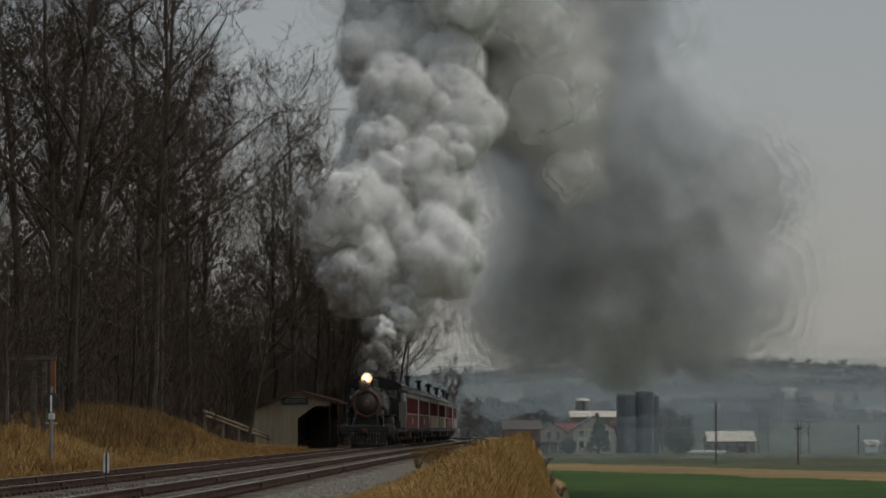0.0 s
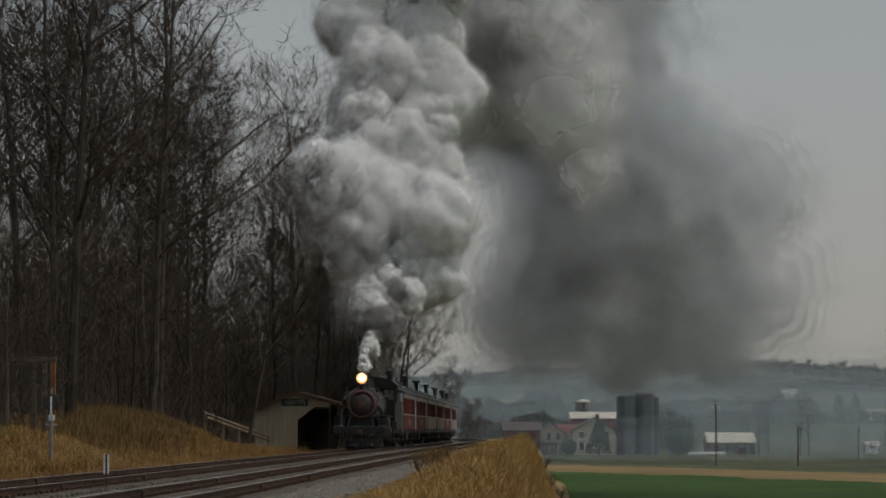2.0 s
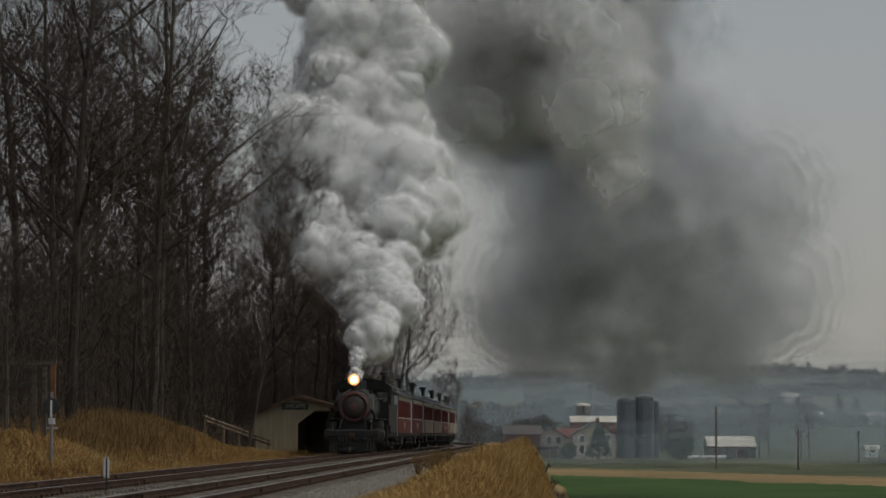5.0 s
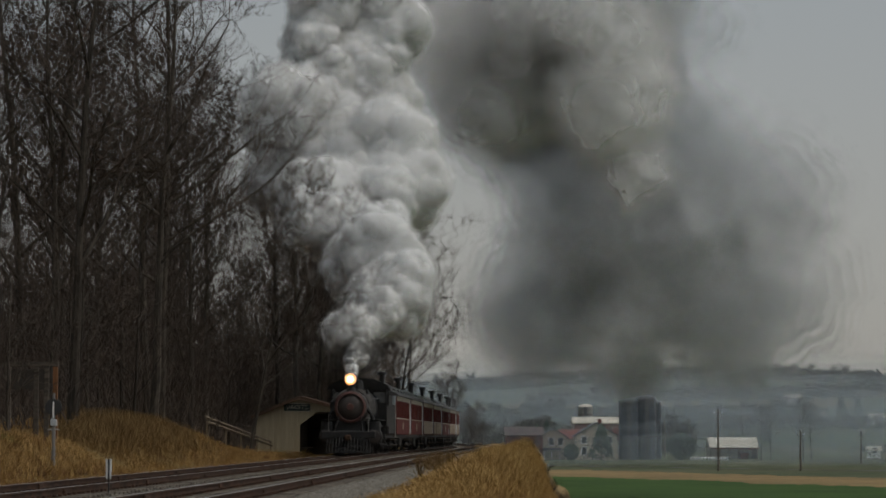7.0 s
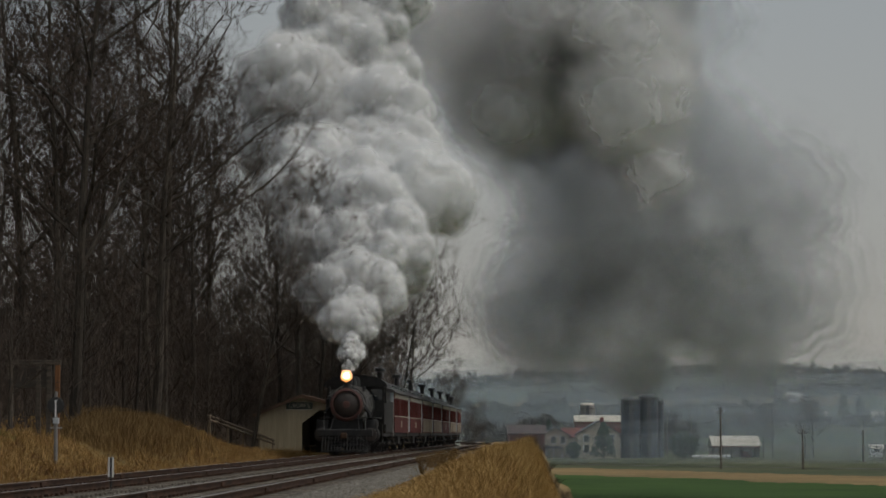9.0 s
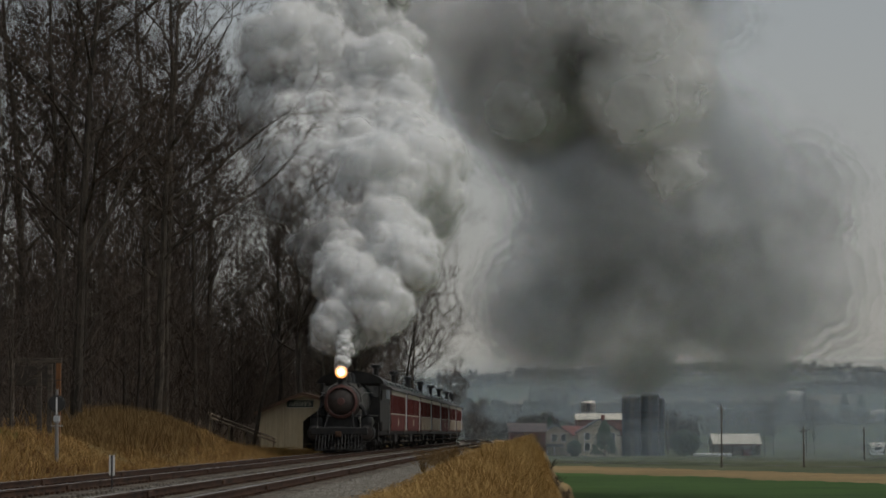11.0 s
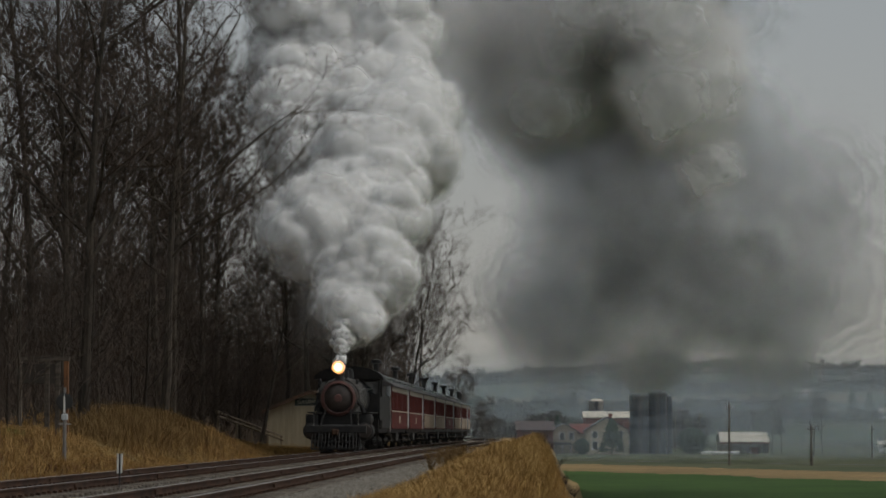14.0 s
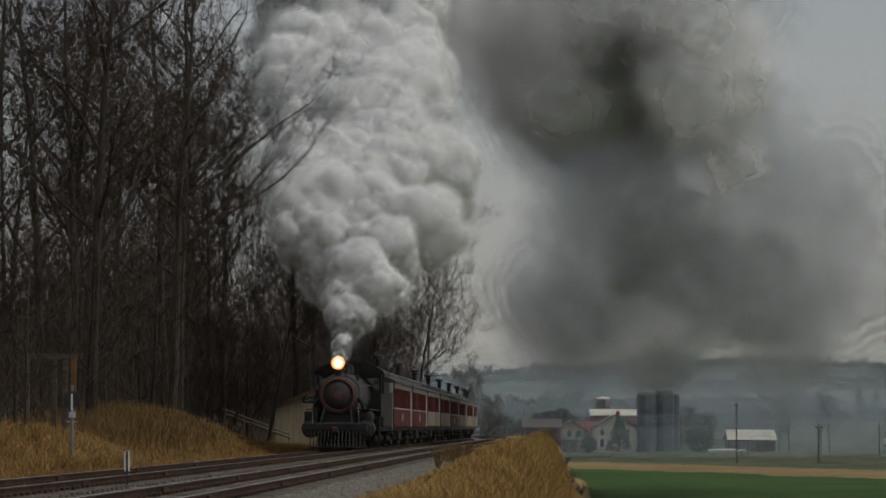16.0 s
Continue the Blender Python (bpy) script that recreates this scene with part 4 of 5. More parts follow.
def lettering(text, size, mat, m, parent, depth=0.01):
    cu = bpy.data.curves.new("lettering", "FONT")
    cu.body, cu.size, cu.extrude, cu.align_x, cu.align_y = text, size, depth, "CENTER", "CENTER"
    tmp = new("lettering", cu)
    bpy.context.view_layer.update()
    me = bpy.data.meshes.new_from_object(tmp.evaluated_get(bpy.context.evaluated_depsgraph_get()))
    bpy.data.objects.remove(tmp)
    me.materials.clear()
    me.materials.append(mat)
    part("lettering", me, mat, parent, "cream raised letters", m=m)


def build_shelter():
    """A small boarded station shelter, gable towards the viewer, with an open waiting bay."""
    y = 178.0
    t = thing("station_shelter", "tan board-and-batten station shelter with brown roof and dark open bay", "station shelter", Matrix.Translation((-9.2, y, -0.3)) @ pose(0, 0, 0, 0, 0, -2))
    deep = 6.0
    # gable wall to the height of the two roof slopes; boards left of the bay
    top = lambda x: 3.72 - (0.42 * -x if x < 0 else 0.27 * x)
    w = part("gable_wall", Shape().prism([(-2.7, -0.2), (0.05, -0.2), (0.05, 1.95), (1.15, 2.78), (2.1, 2.78), (2.1, top(2.1) - 0.1), (0, 3.62), (-2.7, top(-2.7) - 0.1)], 0.0, 0.1), CLAPBOARD, t)
    x = -2.66
    while x < 1.9:
        z0 = -0.1 if x < -0.17 else 1.97 + max(x + 0.2, 0) * 0.755 if x < 0.9 else 2.8
        part("board", Shape().box(x, x + 0.205, -0.024, -0.002, z0, top(x + 0.1) - 0.16, 0.006), CLAPBOARD, w)
        x += 0.215
    part("side_wall", Shape().box(-2.7, -2.6, 0.1, deep, -0.2, top(-2.7) - 0.1), CLAPBOARD, t)
    part("back_wall", Shape().box(-2.6, 2.0, deep - 0.1, deep, -0.2, 2.7), SHADOWBOARD, t)
    part("bay_wall", Shape().box(-0.05, 0.05, 0.1, deep - 0.1, -0.2, 2.9), SHADOWBOARD, t, "inner boarding, bay shade put into its colour")
    part("bay_ceiling", Shape().box(0.05, 2.0, 0.1, deep - 0.1, 2.76, 2.8), SHADOWBOARD, t)
    for yy in (0.05, deep / 2, deep - 0.05):
        part("post", Shape().box(1.98, 2.12, yy, yy + 0.12, -0.2, 3.0, 0.01), SHADOWBOARD, t)
    part("bench", Shape().box(0.1, 0.5, 0.6, deep - 0.6, 0.5, 0.56).box(0.12, 0.2, 0.8, 0.9, 0, 0.5).box(0.12, 0.2, deep - 0.9, deep - 0.8, 0, 0.5), TIMBER, t)
    roof = part("roof", Shape().prism([(-3.0, top(-3.0) - 0.06), (0, 3.66), (2.75, top(2.75) - 0.06), (2.75, top(2.75) + 0.03), (0, 3.78), (-3.0, top(-3.0) + 0.03)], -0.35, deep + 0.3), SHINGLE, t)
    for i in range(12):
        for s in (-1, 1):
            x0, x1 = (-(i + 1) * 0.25, -i * 0.25) if s < 0 else (i * 0.23, (i + 1) * 0.23)
            za, zb = top(x0) + 0.045, top(x1) + 0.045
            part("shingle_course", Shape().prism([(x0, za), (x1, zb), (x1, zb + (0.035 if s > 0 else 0.01)), (x0, za + (0.01 if s > 0 else 0.035))], -0.38, deep + 0.33), SHINGLE, roof)
    part("barge_board", Shape().prism([(-3.0, top(-3.0) - 0.14), (0, 3.58), (2.75, top(2.75) - 0.14), (2.75, top(2.75)), (0, 3.75), (-3.0, top(-3.0))], -0.40, -0.355), SHINGLE, roof)
    sign = part("name_board", Shape().box(-0.95, 0.72, -0.08, -0.03, 2.83, 3.28, 0.01), SIGNGREEN, t, "dark green station board")
    part("board_frame", Shape().box(-0.99, 0.76, -0.086, -0.06, 3.28, 3.31).box(-0.99, 0.76, -0.086, -0.06, 2.80, 2.83), LETTER, sign)
    lettering("GROFF'S", 0.36, LETTER, pose(-0.115, -0.09, 3.055, 90), sign)


build_stake()
build_signal()
build_frame()
build_ramp_rail()
build_shelter()


# ---- the farm across the fields ----
def base(x, y):
    return Matrix.Translation((x, y, ground(x, y) - 0.05))


def gabled(name, label, category, x, y, w, d, eave, ridge, wall, roof, axis="y", windows=(), chimney=None, turn=0):
    """A house or barn with its ridge along y (gable to the viewer) or x."""
    t = thing(name, label, category, base(x, y) @ pose(0, 0, 0, 0, 0, turn), "farm buildings")
    if axis == "y":
        wl_ = part("wall", Shape().prism([(-w / 2, -0.3), (w / 2, -0.3), (w / 2, eave), (0, ridge), (-w / 2, eave)], 0, d), wall, t)
        k = (ridge - eave) / (w / 2)
        r = part("roof", Shape().prism([(-w / 2 - 0.4, eave - 0.4 * k + 0.02), (0, ridge + 0.02), (w / 2 + 0.4, eave - 0.4 * k + 0.02), (w / 2 + 0.4, eave - 0.4 * k + 0.22), (0, ridge + 0.24), (-w / 2 - 0.4, eave - 0.4 * k + 0.22)], -0.4, d + 0.4), roof, t)
    else:
        wl_ = part("wall", Shape().prism([(0, -0.3), (d, -0.3), (d, eave), (d / 2, ridge), (0, eave)], -w / 2, w / 2, "x"), wall, t)
        k = (ridge - eave) / (d / 2)
        r = part("roof", Shape().prism([(-0.5, eave - 0.5 * k + 0.02), (d / 2, ridge + 0.02), (d + 0.5, eave - 0.5 * k + 0.02), (d + 0.5, eave - 0.5 * k + 0.2), (d / 2, ridge + 0.22), (-0.5, eave - 0.5 * k + 0.2)], -w / 2 - 0.4, w / 2 + 0.4, "x"), roof, t)
    for wx, wz, ww, wh in windows:
        win = part("window", Shape().box(wx - ww / 2, wx + ww / 2, -0.05, -0.01, wz, wz + wh), PANE, t)
        part("frame", Shape().box(wx - ww / 2 - 0.12, wx + ww / 2 + 0.12, -0.07, -0.04, wz + wh, wz + wh + 0.12).box(wx - ww / 2 - 0.12, wx + ww / 2 + 0.12, -0.09, -0.04, wz - 0.12, wz)
             .box(wx - ww / 2 - 0.12, wx - ww / 2, -0.07, -0.04, wz, wz + wh).box(wx + ww / 2, wx + ww / 2 + 0.12, -0.07, -0.04, wz, wz + wh), WHITE, win)
    if chimney:
        part("chimney", Shape().box(chimney - 0.4, chimney + 0.4, d * 0.3, d * 0.3 + 0.8, eave, ridge + 0.9, 0.03), BRICKRED, t, "red brick chimney")
    return t


DARKROOF = material("dark_red_roof", (0.045, 0.025, 0.022), (0.09, 0.05, 0.045), 0.5, 0.8, 0.2)
h1 = gabled("farm_house", "tan sided farmhouse with grey roof and front porch", "house", 23.3, 612, 6.0, 10, 4.9, 6.6, SIDING, SLATE, windows=((-0.4, 3.2, 1.0, 1.5), (1.6, 3.2, 0.9, 1.5)))
part("porch_roof", Shape().prism([(-2.2, 2.1), (1.6, 2.1), (1.4, 2.6), (-2.0, 2.6)], -1.9, -0.02), SLATE, h1)
for px in (-2.0, -0.4, 1.4):
    part("porch_post", Shape().box(px - 0.08, px + 0.08, -1.8, -1.64, -0.2, 2.1), WHITE, h1)
gabled("farm_house", "farmhouse wing with a long brownish red roof", "house", 28.5, 618, 6.5, 8, 4.6, 6.4, SIDING, BRICKRED, "x", ((-1.0, 1.5, 1, 1.4), (1.2, 1.5, 1, 1.4)))
gabled("farm_house", "gabled tan farmhouse with red brick chimneys", "house", 32.3, 606, 9.0, 9, 5.2, 7.9, SIDING, SLATE, windows=((-2.6, 1.2, 1.0, 1.6), (-2.6, 3.6, 1.0, 1.4), (2.8, 1.2, 1.0, 1.6), (2.8, 3.6, 1.0, 1.4)), chimney=0.9)
gabled("farm_house", "long red brick farm building with dark roof", "farm building", 16.8, 600, 7.6, 14, 5.2, 6.9, BRICKRED, DARKROOF, "x", ((-2, 1.5, 1, 1.3), (0.5, 1.5, 1, 1.3)))
gabled("barn", "long barn with a pale metal roof behind the farmhouses", "barn", 37.6, 700, 11.6, 9, 8.3, 9.6, BRICKRED, TINROOF, "x")
gabled("barn", "low shed with a pale roof beyond the brick building", "barn", 17.4, 660, 4.4, 8, 5.0, 5.9, BRICKRED, TINROOF, "x")
gabled("farm_house", "brown roofed house wing beside the silos", "house", 39.0, 612, 4.6, 8, 4.6, 6.8, SIDING, BRICKRED, "x", ((-1.0, 1.6, 1, 1.4), (1.0, 1.6, 1, 1.4)))

# the open machine shed with the big pale roof
s = thing("open_shed", "open-fronted machine shed with a broad pale metal roof", "shed", base(63.2, 620), "farm buildings")
part("roof", Shape().prism([(-0.6, 2.5), (5.5, 4.65), (11, 2.5), (11, 2.65), (5.5, 4.82), (-0.6, 2.65)], -5.4, 5.4, "x"), TINROOF, s, "broad pale metal roof")
part("fascia", Shape().box(-5.4, 5.4, -0.66, -0.58, 2.28, 2.54), BRICKRED, s, "rusty red fascia")
part("back_wall", Shape().box(-5.2, 5.2, 9.8, 10, -0.2, 2.7), SIDING, s)
part("end_wall", Shape().box(5.1, 5.2, 0, 9.8, -0.2, 2.7), SIDING, s)
part("bin", Shape().box(1.4, 3.4, 0.6, 2.6, -0.1, 1.5, 0.05), BRICKRED, s, "rusty red bin")
for k in range(6):
    part("post", Shape().box(-5.2 + k * 2.05, -5.06 + k * 2.05, -0.1, 0.05, -0.2, 2.6), TIMBER, s)
s = thing("wrapped_bale_row", "long row of white plastic wrapped bales on the ground", "bale", base(56.5, 606), "farm buildings")
for k in range(8):
    part("bale", Shape().lathe([(-0.52, 0.3), (-0.48, 0.36), (0.48, 0.36), (0.52, 0.3)], "x", (-4.0 + k * 1.08, 0, 0.35), 12), WHITE, s, smooth=True)


def silo(x, y, r, h, mat, label):
    t = thing("silo", label, "silo", base(x, y), "farm silos")
    part("shaft", Shape().lathe([(-0.3, r), (h, r)], "z", n=28), mat, t, smooth=True)
    part("dome", Shape().lathe([(h, r * 1.02), (h + r * 0.18, r * 0.85), (h + r * 0.3, r * 0.5), (h + r * 0.34, 0.05)], "z", n=28), TINROOF if mat is CONCRETE else mat, t, smooth=True)
    hoops = Shape()
    z = 0.6
    while z < h:
        hoops.lathe([(z, r + 0.03), (z + 0.06, r + 0.03)], "z", n=28)
        z += 1.1
    tagged(part("hoop", hoops, RUST, t), kind="stuff")
    part("chute", Shape().box(-0.4, 0.4, -r - 0.5, -r + 0.05, 0, h), SLATE, t)


NAVY = material("dark_blue_enamel", (0.035, 0.045, 0.06), (0.06, 0.075, 0.095), 0.5, 0.4, 0.1)
silo(39.6, 612, 2.1, 12.6, NAVY, "tall dark blue enamel silo beside the farm")
silo(43.6, 614, 2.1, 13.2, NAVY, "tall dark blue enamel silo in the middle of the group")
silo(46.0, 622, 1.5, 12.4, NAVY, "narrow dark blue silo at the edge of the group")
silo(35.6, 720, 1.9, 12.5, CONCRETE, "pale concrete silo behind the barn")


def pole(x, y, h):
    t = thing("utility_pole", "bare dark wooden utility pole in the fields", "utility pole", base(x, y), "utility poles")
    part("shaft", Shape().lathe([(-0.4, 0.17), (h, 0.11)], "z", n=8), TIMBER, t)
    part("crossarm", Shape().box(-0.6, 0.6, -0.06, 0.06, h - 0.7, h - 0.58), TIMBER, t)
    for k in (-0.5, 0.5):
        part("insulator", Shape().lathe([(h - 0.58, 0.05), (h - 0.42, 0.05)], "z", (k, 0, 0), 6), GREYPAINT, t)


for x, y, h in ((40.3, 418, 9.2), (51.6, 600, 9.0), (50.8, 655, 9.0), (52.4, 418, 6.0), (76.3, 520, 6.0), (30.3, 720, 8.0)):
    pole(x, y, h)


def conifer(seed, x, y, h, w, label="dark evergreen tree beside the farm", name="evergreen_tree", point=1.0):
    """Trunk, and a crown of many small drooping sprays."""
    rng = random.Random(seed)
    t = thing(name, label, "tree", base(x, y), "farm trees")
    part("trunk", Shape().lathe([(-0.3, 0.2), (h * 0.9, 0.03)], "z", n=7), BARK, t)
    sh = Shape()
    for i in range(int(900)):
        f = rng.random() ** 0.8
        r = w / 2 * ((1 - f) ** (0.75 * point) if point > 0 else math.sqrt(max(1 - (2 * f - 1) ** 2, 0.02))) * rng.uniform(0.55, 1.08)
        a = rng.uniform(0, 6.283)
        c = Vector((math.cos(a) * r, math.sin(a) * r, h * (0.06 + 0.94 * f)))
        s = rng.uniform(0.25, 0.55) * (w / 5) ** 0.5
        o, q = Vector((math.cos(a), math.sin(a), -0.35)) * s, Vector((-math.sin(a), math.cos(a), rng.uniform(-0.3, 0.3))) * s * 0.6
        sh.put([c - o * 0.5, c + q, c + o, c - q, c + Vector((0, 0, s * 0.45))], [(0, 1, 4), (1, 2, 4), (2, 3, 4), (3, 0, 4), (0, 3, 2, 1)])
    part("crown", sh, NEEDLE, t)
    return t


conifer(1, 32.6, 592, 7.6, 5.6)
conifer(2, 49.2, 590, 5.6, 6.2, "rounded dark evergreen bush by the road", point=0)
conifer(3, 27.2, 760, 9.5, 4.0)
conifer(4, 25.0, 770, 8.5, 4.0)
conifer(5, 30.8, 765, 8.0, 4.4)
conifer(6, 26.6, 598, 3.4, 3.0, "small evergreen shrub before the farmhouse", point=0)
conifer(7, 200.0, 1430, 15, 9)
conifer(8, 210.0, 1440, 13, 9)

farm_tree = tree(401, 12, "bare tree standing by the open shed", spread=1.2, first=0.2, limbs=10, level=2, thick=1.3)
farm_tree.matrix_basis = base(67.6, 606)
for x, y, k in ((70.3, 612, 1.0), (74.5, 590, 1.1), (77.5, 600, 0.9), (66.0, 630, 0.9)):
    copy_thing(farm_tree, base(x, y) @ pose(0, 0, 0, 0, 0, x * 50))

for x, y, w, d, e_, r_, wall, roof in ((172, 1500, 8, 9, 4, 6, WHITE, TINROOF), (190, 1460, 12, 9, 4, 6, WHITE, TINROOF), (218, 1400, 15, 10, 3.5, 5.5, WHITE, TINROOF), (233, 1410, 10, 9, 3.5, 5.5, SIDING, TINROOF), (246, 2000, 11, 12, 4, 6.5, WHITE, TINROOF), (158, 1480, 9, 9, 5, 8, SIDING, SLATE), (97, 640, 2.6, 2.5, 2.0, 2.6, WHITE, TINROOF)):
    gabled("distant_farm" if y > 1000 else "small_hut", "small pale farm building far off on the hillside" if y > 1000 else "small white hut in the fields", "farm building", x, y, w, d, e_, r_, wall, roof, "x", ((0, 1.2, 1.2, 1.2),))


def build_road():
    sh = Shape()
    p = [(x, 480 - 1.45 * (min(x, 90) - 17) + k) for x in range(10, 420, 5) for k in (0, 8)]
    sh.put([(x, y, ground(x, y) + 0.06) for x, y in p], [(2 * i, 2 * i + 2, 2 * i + 3, 2 * i + 1) for i in range(81)])
    tagged(part("road", sh, ASPHALT), "narrow grey country road across the fields", "road", kind="structure")


build_road()


def build_far_woods():
    """Bare hedgerows and woods on the distant slopes, as masses of short twigs."""
    rng, sh = random.Random(12), Shape()
    for x0, x1, y, h, n in ((5, 60, 800, 13, 2600), (40, 75, 860, 15, 1500), (0, 120, 1050, 13, 2600), (120, 420, 1250, 8, 2200), (-40, 200, 1500, 15, 3000), (60, 560, 2100, 15, 3400), (-100, 700, 2900, 22, 4200), (160, 190, 1450, 11, 700)):
        for i in range(int(n * 2.4)):
            x = rng.uniform(x0, x1)
            yy = y + rng.gauss(0, 14)
            top = h * (0.55 + 0.55 * abs(noise.noise((x * 0.06, y, 1.0))) + 0.3 * noise.noise((x * 0.3, y, 2.0)))
            z = ground(x, yy) + rng.random() ** 0.8 * top
            s = h * (rng.uniform(0.025, 0.06) if y < 1200 else rng.uniform(0.05, 0.11))
            a = rng.uniform(0, 6.283)
            o = Vector((math.cos(a) * s, math.sin(a) * s * 0.6, rng.uniform(0.3, 1.2) * s))
            q = Vector((-o.z, 0.2 * s, o.x)) * 0.4
            c = Vector((x, yy, z))
            sh.put([c - o, c + q, c + o, c - q], [(0, 1, 2), (0, 2, 3)])
    tagged(part("far_woods", sh, WOODHAZE), "bare brown hedgerows and woods on the far slopes", "woods", kind="stuff")


build_far_woods()


# ---- smoke: rigid billows that rise and drift ----
def billow(seed, lumps=22, detail=5, size=1.0, soft=False):
    """A unit cauliflower puff."""
    rng = random.Random(seed)
    bm = bmesh.new()
    bmesh.ops.create_icosphere(bm, subdivisions=detail, radius=1.0)
    heads = []
    for i in range(lumps):
        a, z = rng.uniform(0, 6.283), rng.uniform(-0.9, 1)
        w = math.sqrt(1 - z * z)
        heads.append((Vector((w * math.cos(a), w * math.sin(a), z)), rng.uniform(0.28, 0.55)))
    for v in bm.verts:
        d = v.co.normalized()
        r = 0.74
        for c, s in heads:
            k = (d - c).length / s
            if k < 1:
                r = max(r, 0.74 + s * 0.55 * math.sqrt(1 - k * k))
        p = d * 3.0 + Vector((seed, 0, 0))
        r += 0.06 * abs(noise.noise(p)) * 2 + 0.035 * noise.noise(p * 2.7) + 0.02 * noise.noise(p * 6)
        if soft:
            q = d * 1.5 + Vector((seed * 1.7, 2, 0))
            r = 1.0 + 0.32 * noise.noise(q) + 0.16 * noise.noise(q * 2.1) + 0.07 * noise.noise(q * 4.3)
        v.co = d * r * 0.95 * size
    me = bpy.data.meshes.new("smoke_puff")
    bm.to_mesh(me)
    bm.free()
    me.polygons.foreach_set("use_smooth", [True] * len(me.polygons))
    return me


def steamy(seed, lumps, detail):
    """A cauliflower puff with four thin veils close round it, which soften its edge."""
    me = bpy.data.meshes.new("smoke_puff")
    bm = bmesh.new()
    for size in (1.0, 1.035, 1.075, 1.12, 1.175):
        bm.from_mesh(billow(seed, lumps, detail, size))
    bm.to_mesh(me)
    bm.free()
    me.polygons.foreach_set("use_smooth", [True] * len(me.polygons))
    return me


def wisp(seed):
    """A soft puff: lumpy shells within one another, thin at the rim and thicker towards the heart."""
    me = bpy.data.meshes.new("smoke_wisp")
    bm = bmesh.new()
    for size in (1.26, 1.17, 1.08, 0.98, 0.85, 0.69, 0.50):
        bm.from_mesh(billow(seed * 7, 12, 4, size, True))
    bm.to_mesh(me)
    bm.free()
    me.polygons.foreach_set("use_smooth", [True] * len(me.polygons))
    return me


PUFFS = [steamy(i, 18, 4) for i in range(5)] + [steamy(i + 20, 26, 4) for i in range(5)]
WISPS = [wisp(i) for i in range(5)]
DRIFT = []


def layered(me, layers):
    """One vapour for each of the equal shells of a puff."""
    for m in layers:
        me.materials.append(m)
    n = len(me.polygons)
    me.polygons.foreach_set("material_index", [i * len(layers) // n for i in range(n)])


def puff(kind, mat, r, rows, spin, label, name="smoke_puff", group="smoke of the locomotive"):
    layers = [mat] + RIMS[mat.name] if kind < 10 else mat
    key = (kind, layers[0].name)
    if key not in SHARED:
        SHARED[key] = (PUFFS + WISPS)[kind].copy()
        SHARED[key].materials.clear()
        layered(SHARED[key], layers)
    ob = tagged(new(name, SHARED[key]), label, "smoke", group)
    ob.scale = (r, r, r)
    DRIFT.append((ob, rows, spin))
    return ob


SHARED = {}


def stack_top(t):
    y = front_at(t) + 2.5
    return Vector((track(y), y, 4.1))


def column_offset(h, t):
    """Offset of a billow h metres above the stack at t, fitted to the camera's view: first over the meadow, then back
    over the wood.
    """
    late = ease(-2, 8, t)
    early = 0.25 * min(h, 4) + 0.14 * max(h - 4, 0)
    after = 0.13 * min(h, 5) - 0.25 * min(max(h - 5, 0), 12)
    return Vector((early * (1 - late) + after * late, 0.30 * h, h))


def rise(age):
    """Height above the stack of a billow of that age."""
    if age < 1.8:
        return 2.2 * age
    return 3.96 + 1.3 * (age - 1.8) if age < 5.6 else 8.9 + 0.95 * (age - 5.6)


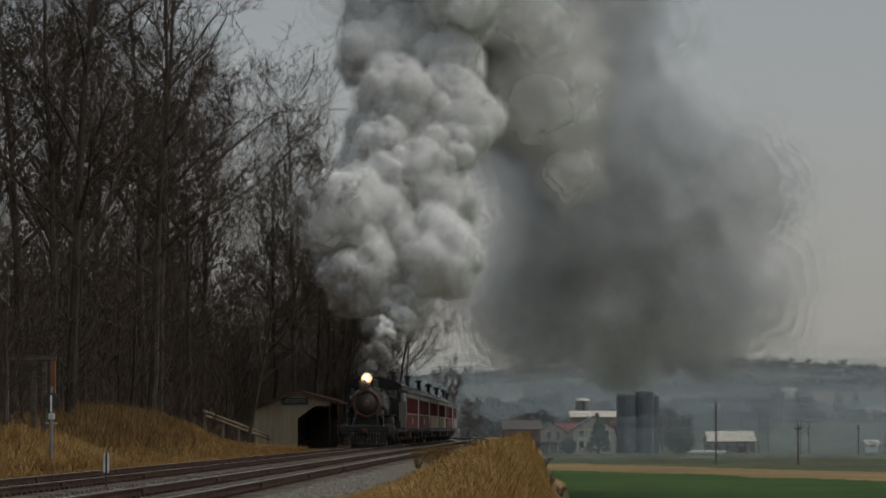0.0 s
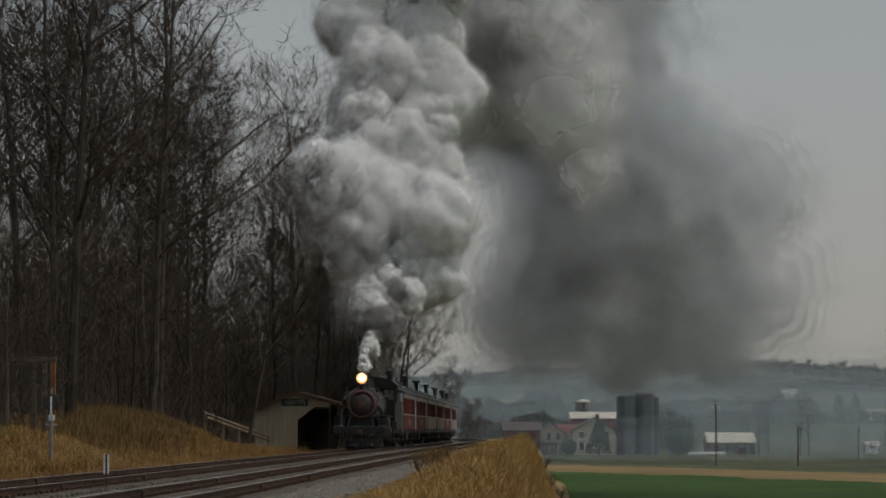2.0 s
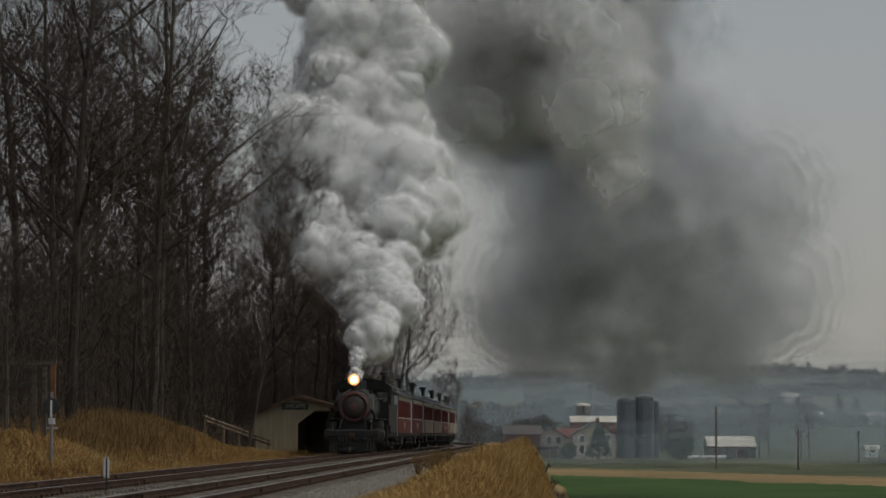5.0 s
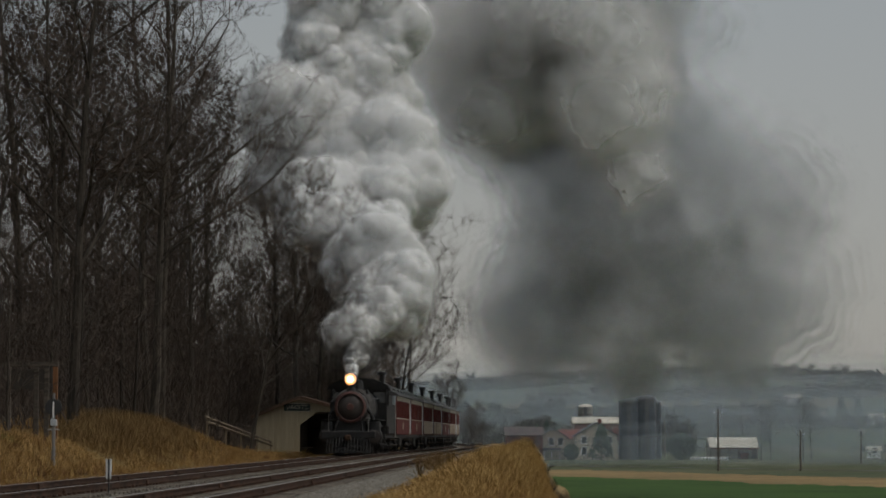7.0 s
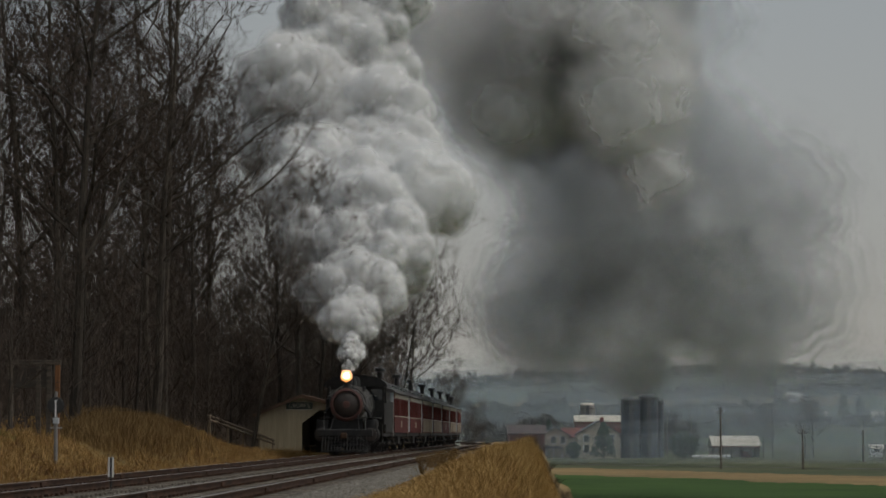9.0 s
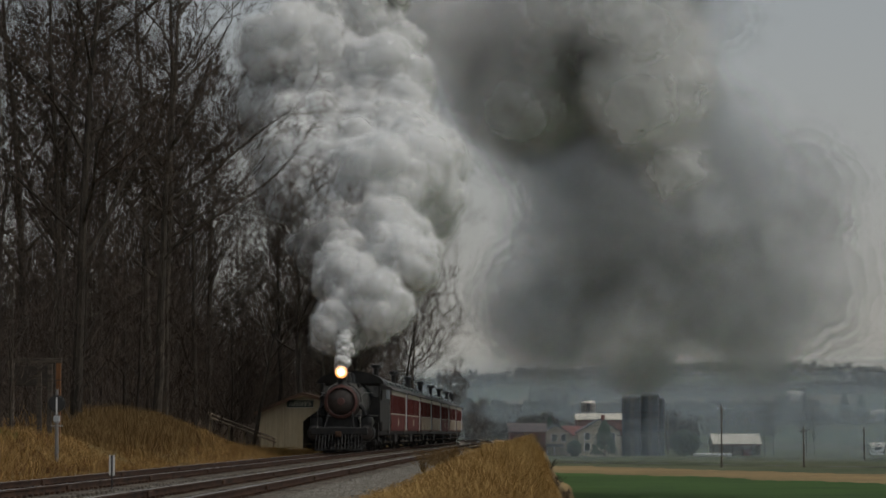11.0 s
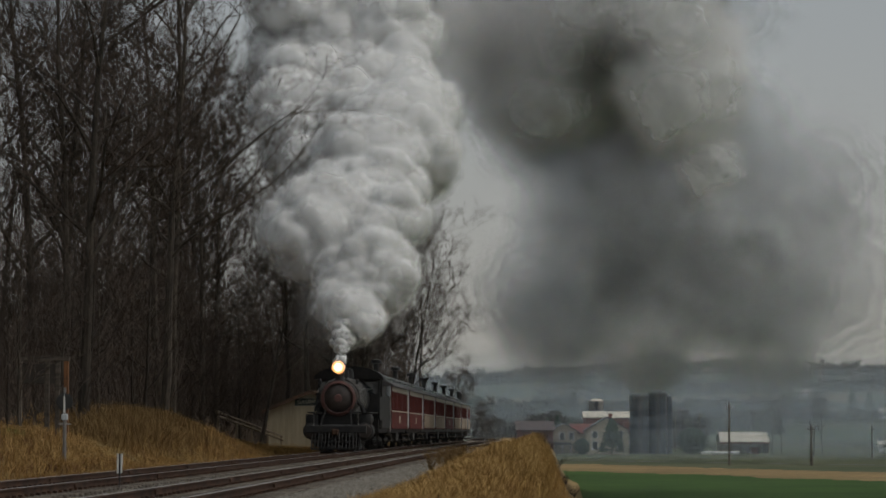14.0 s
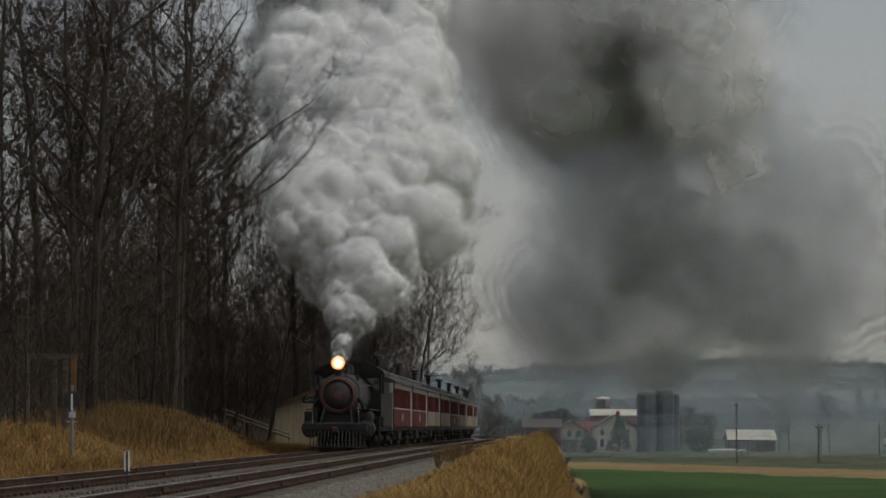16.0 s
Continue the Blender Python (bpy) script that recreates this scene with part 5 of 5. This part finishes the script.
def build_plume():
    rng = random.Random(77)
    ages = np.linspace(0, 32, 641)
    hs = np.array([rise(a) for a in ages])
    # radius, lowest and highest point of its rise above the stack, seconds between two, spread round the axis, vapour, first mesh
    for r, h0, h1, every, wide, mat, kind in ((0.34, -0.4, 1.6, 0.11, 0.10, FRESH, 0), (0.52, 0.45, 2.4, 0.2, 0.22, FRESH, 0), (0.75, 0.9, 3.6, 0.26, 0.4, FRESH, 0), (1.15, 1.4, 6.0, 0.34, 0.75, FRESH, 5), (1.55, 3.0, 10, 0.38, 1.35, FRESH, 5),
                                              (2.0, 6.0, 18, 0.42, 2.1, FRESH, 5), (2.7, 9.5, 30, 0.55, 2.7, FRESH, 5), (0.4, 0.0, 2.2, 0.7, 0.08, SOOT, 10), (0.95, 1.0, 5.0, 0.9, 0.3, SOOT, 10), (1.9, 2.0, 8, 1.6, 0.8, SOFT, 10)):
        a0, a1 = float(np.interp(h0, hs, ages)), float(np.interp(h1, hs, ages))
        t = -a1 - 0.3
        while t < 16.0 - a0:
            grown = 0.54 + 0.56 * ease(-3, 4, t) if r < 1.9 else 0.8 + 0.2 * ease(-12, -4, t)
            dx, dy, spin = rng.uniform(-1.5, 1.5) * wide * grown, rng.uniform(-1.5, 1.5) * wide * grown, rng.uniform(-14, 14)
            size, rows = r * rng.uniform(0.8, 1.25) * grown, []
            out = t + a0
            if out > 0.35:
                # not yet released: kept unseen underground, then set straight into the column
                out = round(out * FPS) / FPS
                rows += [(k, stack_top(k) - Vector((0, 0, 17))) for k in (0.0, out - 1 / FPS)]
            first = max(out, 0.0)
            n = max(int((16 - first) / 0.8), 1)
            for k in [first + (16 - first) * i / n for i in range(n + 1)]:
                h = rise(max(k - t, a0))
                rows.append((k, stack_top(max(t, -3)) + column_offset(h, k) + Vector((dx, dy, 0)) * min(1, h / 5 + 0.05)))
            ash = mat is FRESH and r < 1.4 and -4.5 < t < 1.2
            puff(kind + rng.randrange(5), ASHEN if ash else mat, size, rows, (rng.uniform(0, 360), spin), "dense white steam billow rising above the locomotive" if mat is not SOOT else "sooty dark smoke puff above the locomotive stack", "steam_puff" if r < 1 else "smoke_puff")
            t += every * rng.uniform(0.8, 1.2)


def build_cloud():
    """The older smoke, a grey bank that drifts over the meadow."""
    rng = random.Random(5)
    edge = lambda z: float(np.interp(z, (4, 7.9, 19, 23, 29.5, 40), (26.5, 27.6, 27.4, 24.0, 21.2, 19.0)))
    for i in range(84):
        f = (i + rng.random()) / 84
        r = rng.uniform(3.4, 5.8)
        z = max(5.6 + 31 * ((i * 0.618) % 1.0), 4.4 + r)
        x = 2.5 + r * 0.5 + (edge(z) - r * 0.95 - 2.5 - r * 0.5) * f
        y = rng.uniform(195, 240)
        v = (0.06 + 0.32 * f, 0.15, rng.uniform(-0.10, 0.12))
        rows = [(k, Vector((x + v[0] * k, y + v[1] * k, z + v[2] * k))) for k in (0, 4, 8, 12, 16)]
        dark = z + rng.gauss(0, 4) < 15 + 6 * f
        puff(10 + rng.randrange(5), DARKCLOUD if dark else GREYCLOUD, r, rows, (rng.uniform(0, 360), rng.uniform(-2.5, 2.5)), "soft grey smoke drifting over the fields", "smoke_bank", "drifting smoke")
    # a low trail in mid-air, placed over the silos in the camera's view
    for i in range(4):
        x, z, r = rng.uniform(12.5, 16.5), rng.uniform(5.0, 6.2), rng.uniform(1.8, 2.6)
        rows = [(k, Vector((x + 0.06 * k, 222 + i * 3, z))) for k in (0, 8, 16)]
        puff(10 + rng.randrange(5), DARKCLOUD, r, rows, (rng.uniform(0, 360), rng.uniform(-2, 2)), "thin dark smoke hung low in line with the silos", "smoke_bank", "drifting smoke")
    for i in range(30):
        x, z, y, r = rng.uniform(-6, 12), rng.uniform(24, 35), rng.uniform(184, 205), rng.uniform(2.8, 5.0)
        rows = [(k, Vector((x + (0.1 + 0.02 * x) * k, y + 0.2 * k, z + 0.05 * k))) for k in (0, 4, 8, 12, 16)]
        puff(10 + rng.randrange(5), SOFT, r, rows, (rng.uniform(0, 360), rng.uniform(-3, 3)), "pale steam spreading high above the train", "smoke_bank", "drifting smoke")


def build_lobe():
    """The pale lobe of spent steam that rolls away from the top of the column."""
    rng = random.Random(15)
    for i in range(26):
        f = rng.random()
        x, z, y, r = -1.0 + 10 * f, 27 - 4 * f + rng.uniform(-4.5, 4.5), rng.uniform(182, 196), rng.uniform(2.2, 3.4)
        rows = [(k, Vector((x + (0.35 + 0.3 * f) * k, y + 0.3 * k, z + 0.05 * k))) for k in (0, 4, 8, 12, 16)]
        puff(10 + rng.randrange(5), PALE, r * 1.2, rows, (rng.uniform(0, 360), rng.uniform(-4, 4)), "pale steam lobe rolling away above the train", "smoke_bank", "drifting smoke")


def build_haze():
    """Distance haze imitated by added translucent shells, in wide flat banks."""
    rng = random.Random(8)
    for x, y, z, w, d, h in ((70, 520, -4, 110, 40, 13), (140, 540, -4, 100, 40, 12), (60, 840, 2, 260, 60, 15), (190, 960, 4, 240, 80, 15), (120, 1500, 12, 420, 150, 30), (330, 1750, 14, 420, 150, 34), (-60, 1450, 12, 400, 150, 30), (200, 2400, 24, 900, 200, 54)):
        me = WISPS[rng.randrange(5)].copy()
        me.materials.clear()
        layered(me, HAZE)
        ob = tagged(new("haze_shell", me), "bluish translucent shell added as distance haze over the valley", "mist", "valley mist", kind="stuff")
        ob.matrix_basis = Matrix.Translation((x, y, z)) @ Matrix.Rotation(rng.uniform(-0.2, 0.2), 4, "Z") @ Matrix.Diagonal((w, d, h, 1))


build_plume()
build_cloud()
build_lobe()
build_haze()


def motions():
    for ob, off, length in TRAIN:
        rows = [(t, stand(ob, front_at(t) + off, length)) for t in [i * 0.8 for i in range(21)]]
        walk(ob, rows)
    for ob, r, y, z in ROLLING:
        step = 0.35 if r < 0.6 else 0.5
        n = math.ceil(16 / step)
        walk(ob, [(16 * i / n, pose(0, y, z, math.degrees(SPEED * 16 * i / n / r))) for i in range(n + 1)])
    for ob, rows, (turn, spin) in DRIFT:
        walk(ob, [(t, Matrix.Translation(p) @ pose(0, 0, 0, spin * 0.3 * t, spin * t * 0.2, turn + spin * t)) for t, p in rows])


motions()
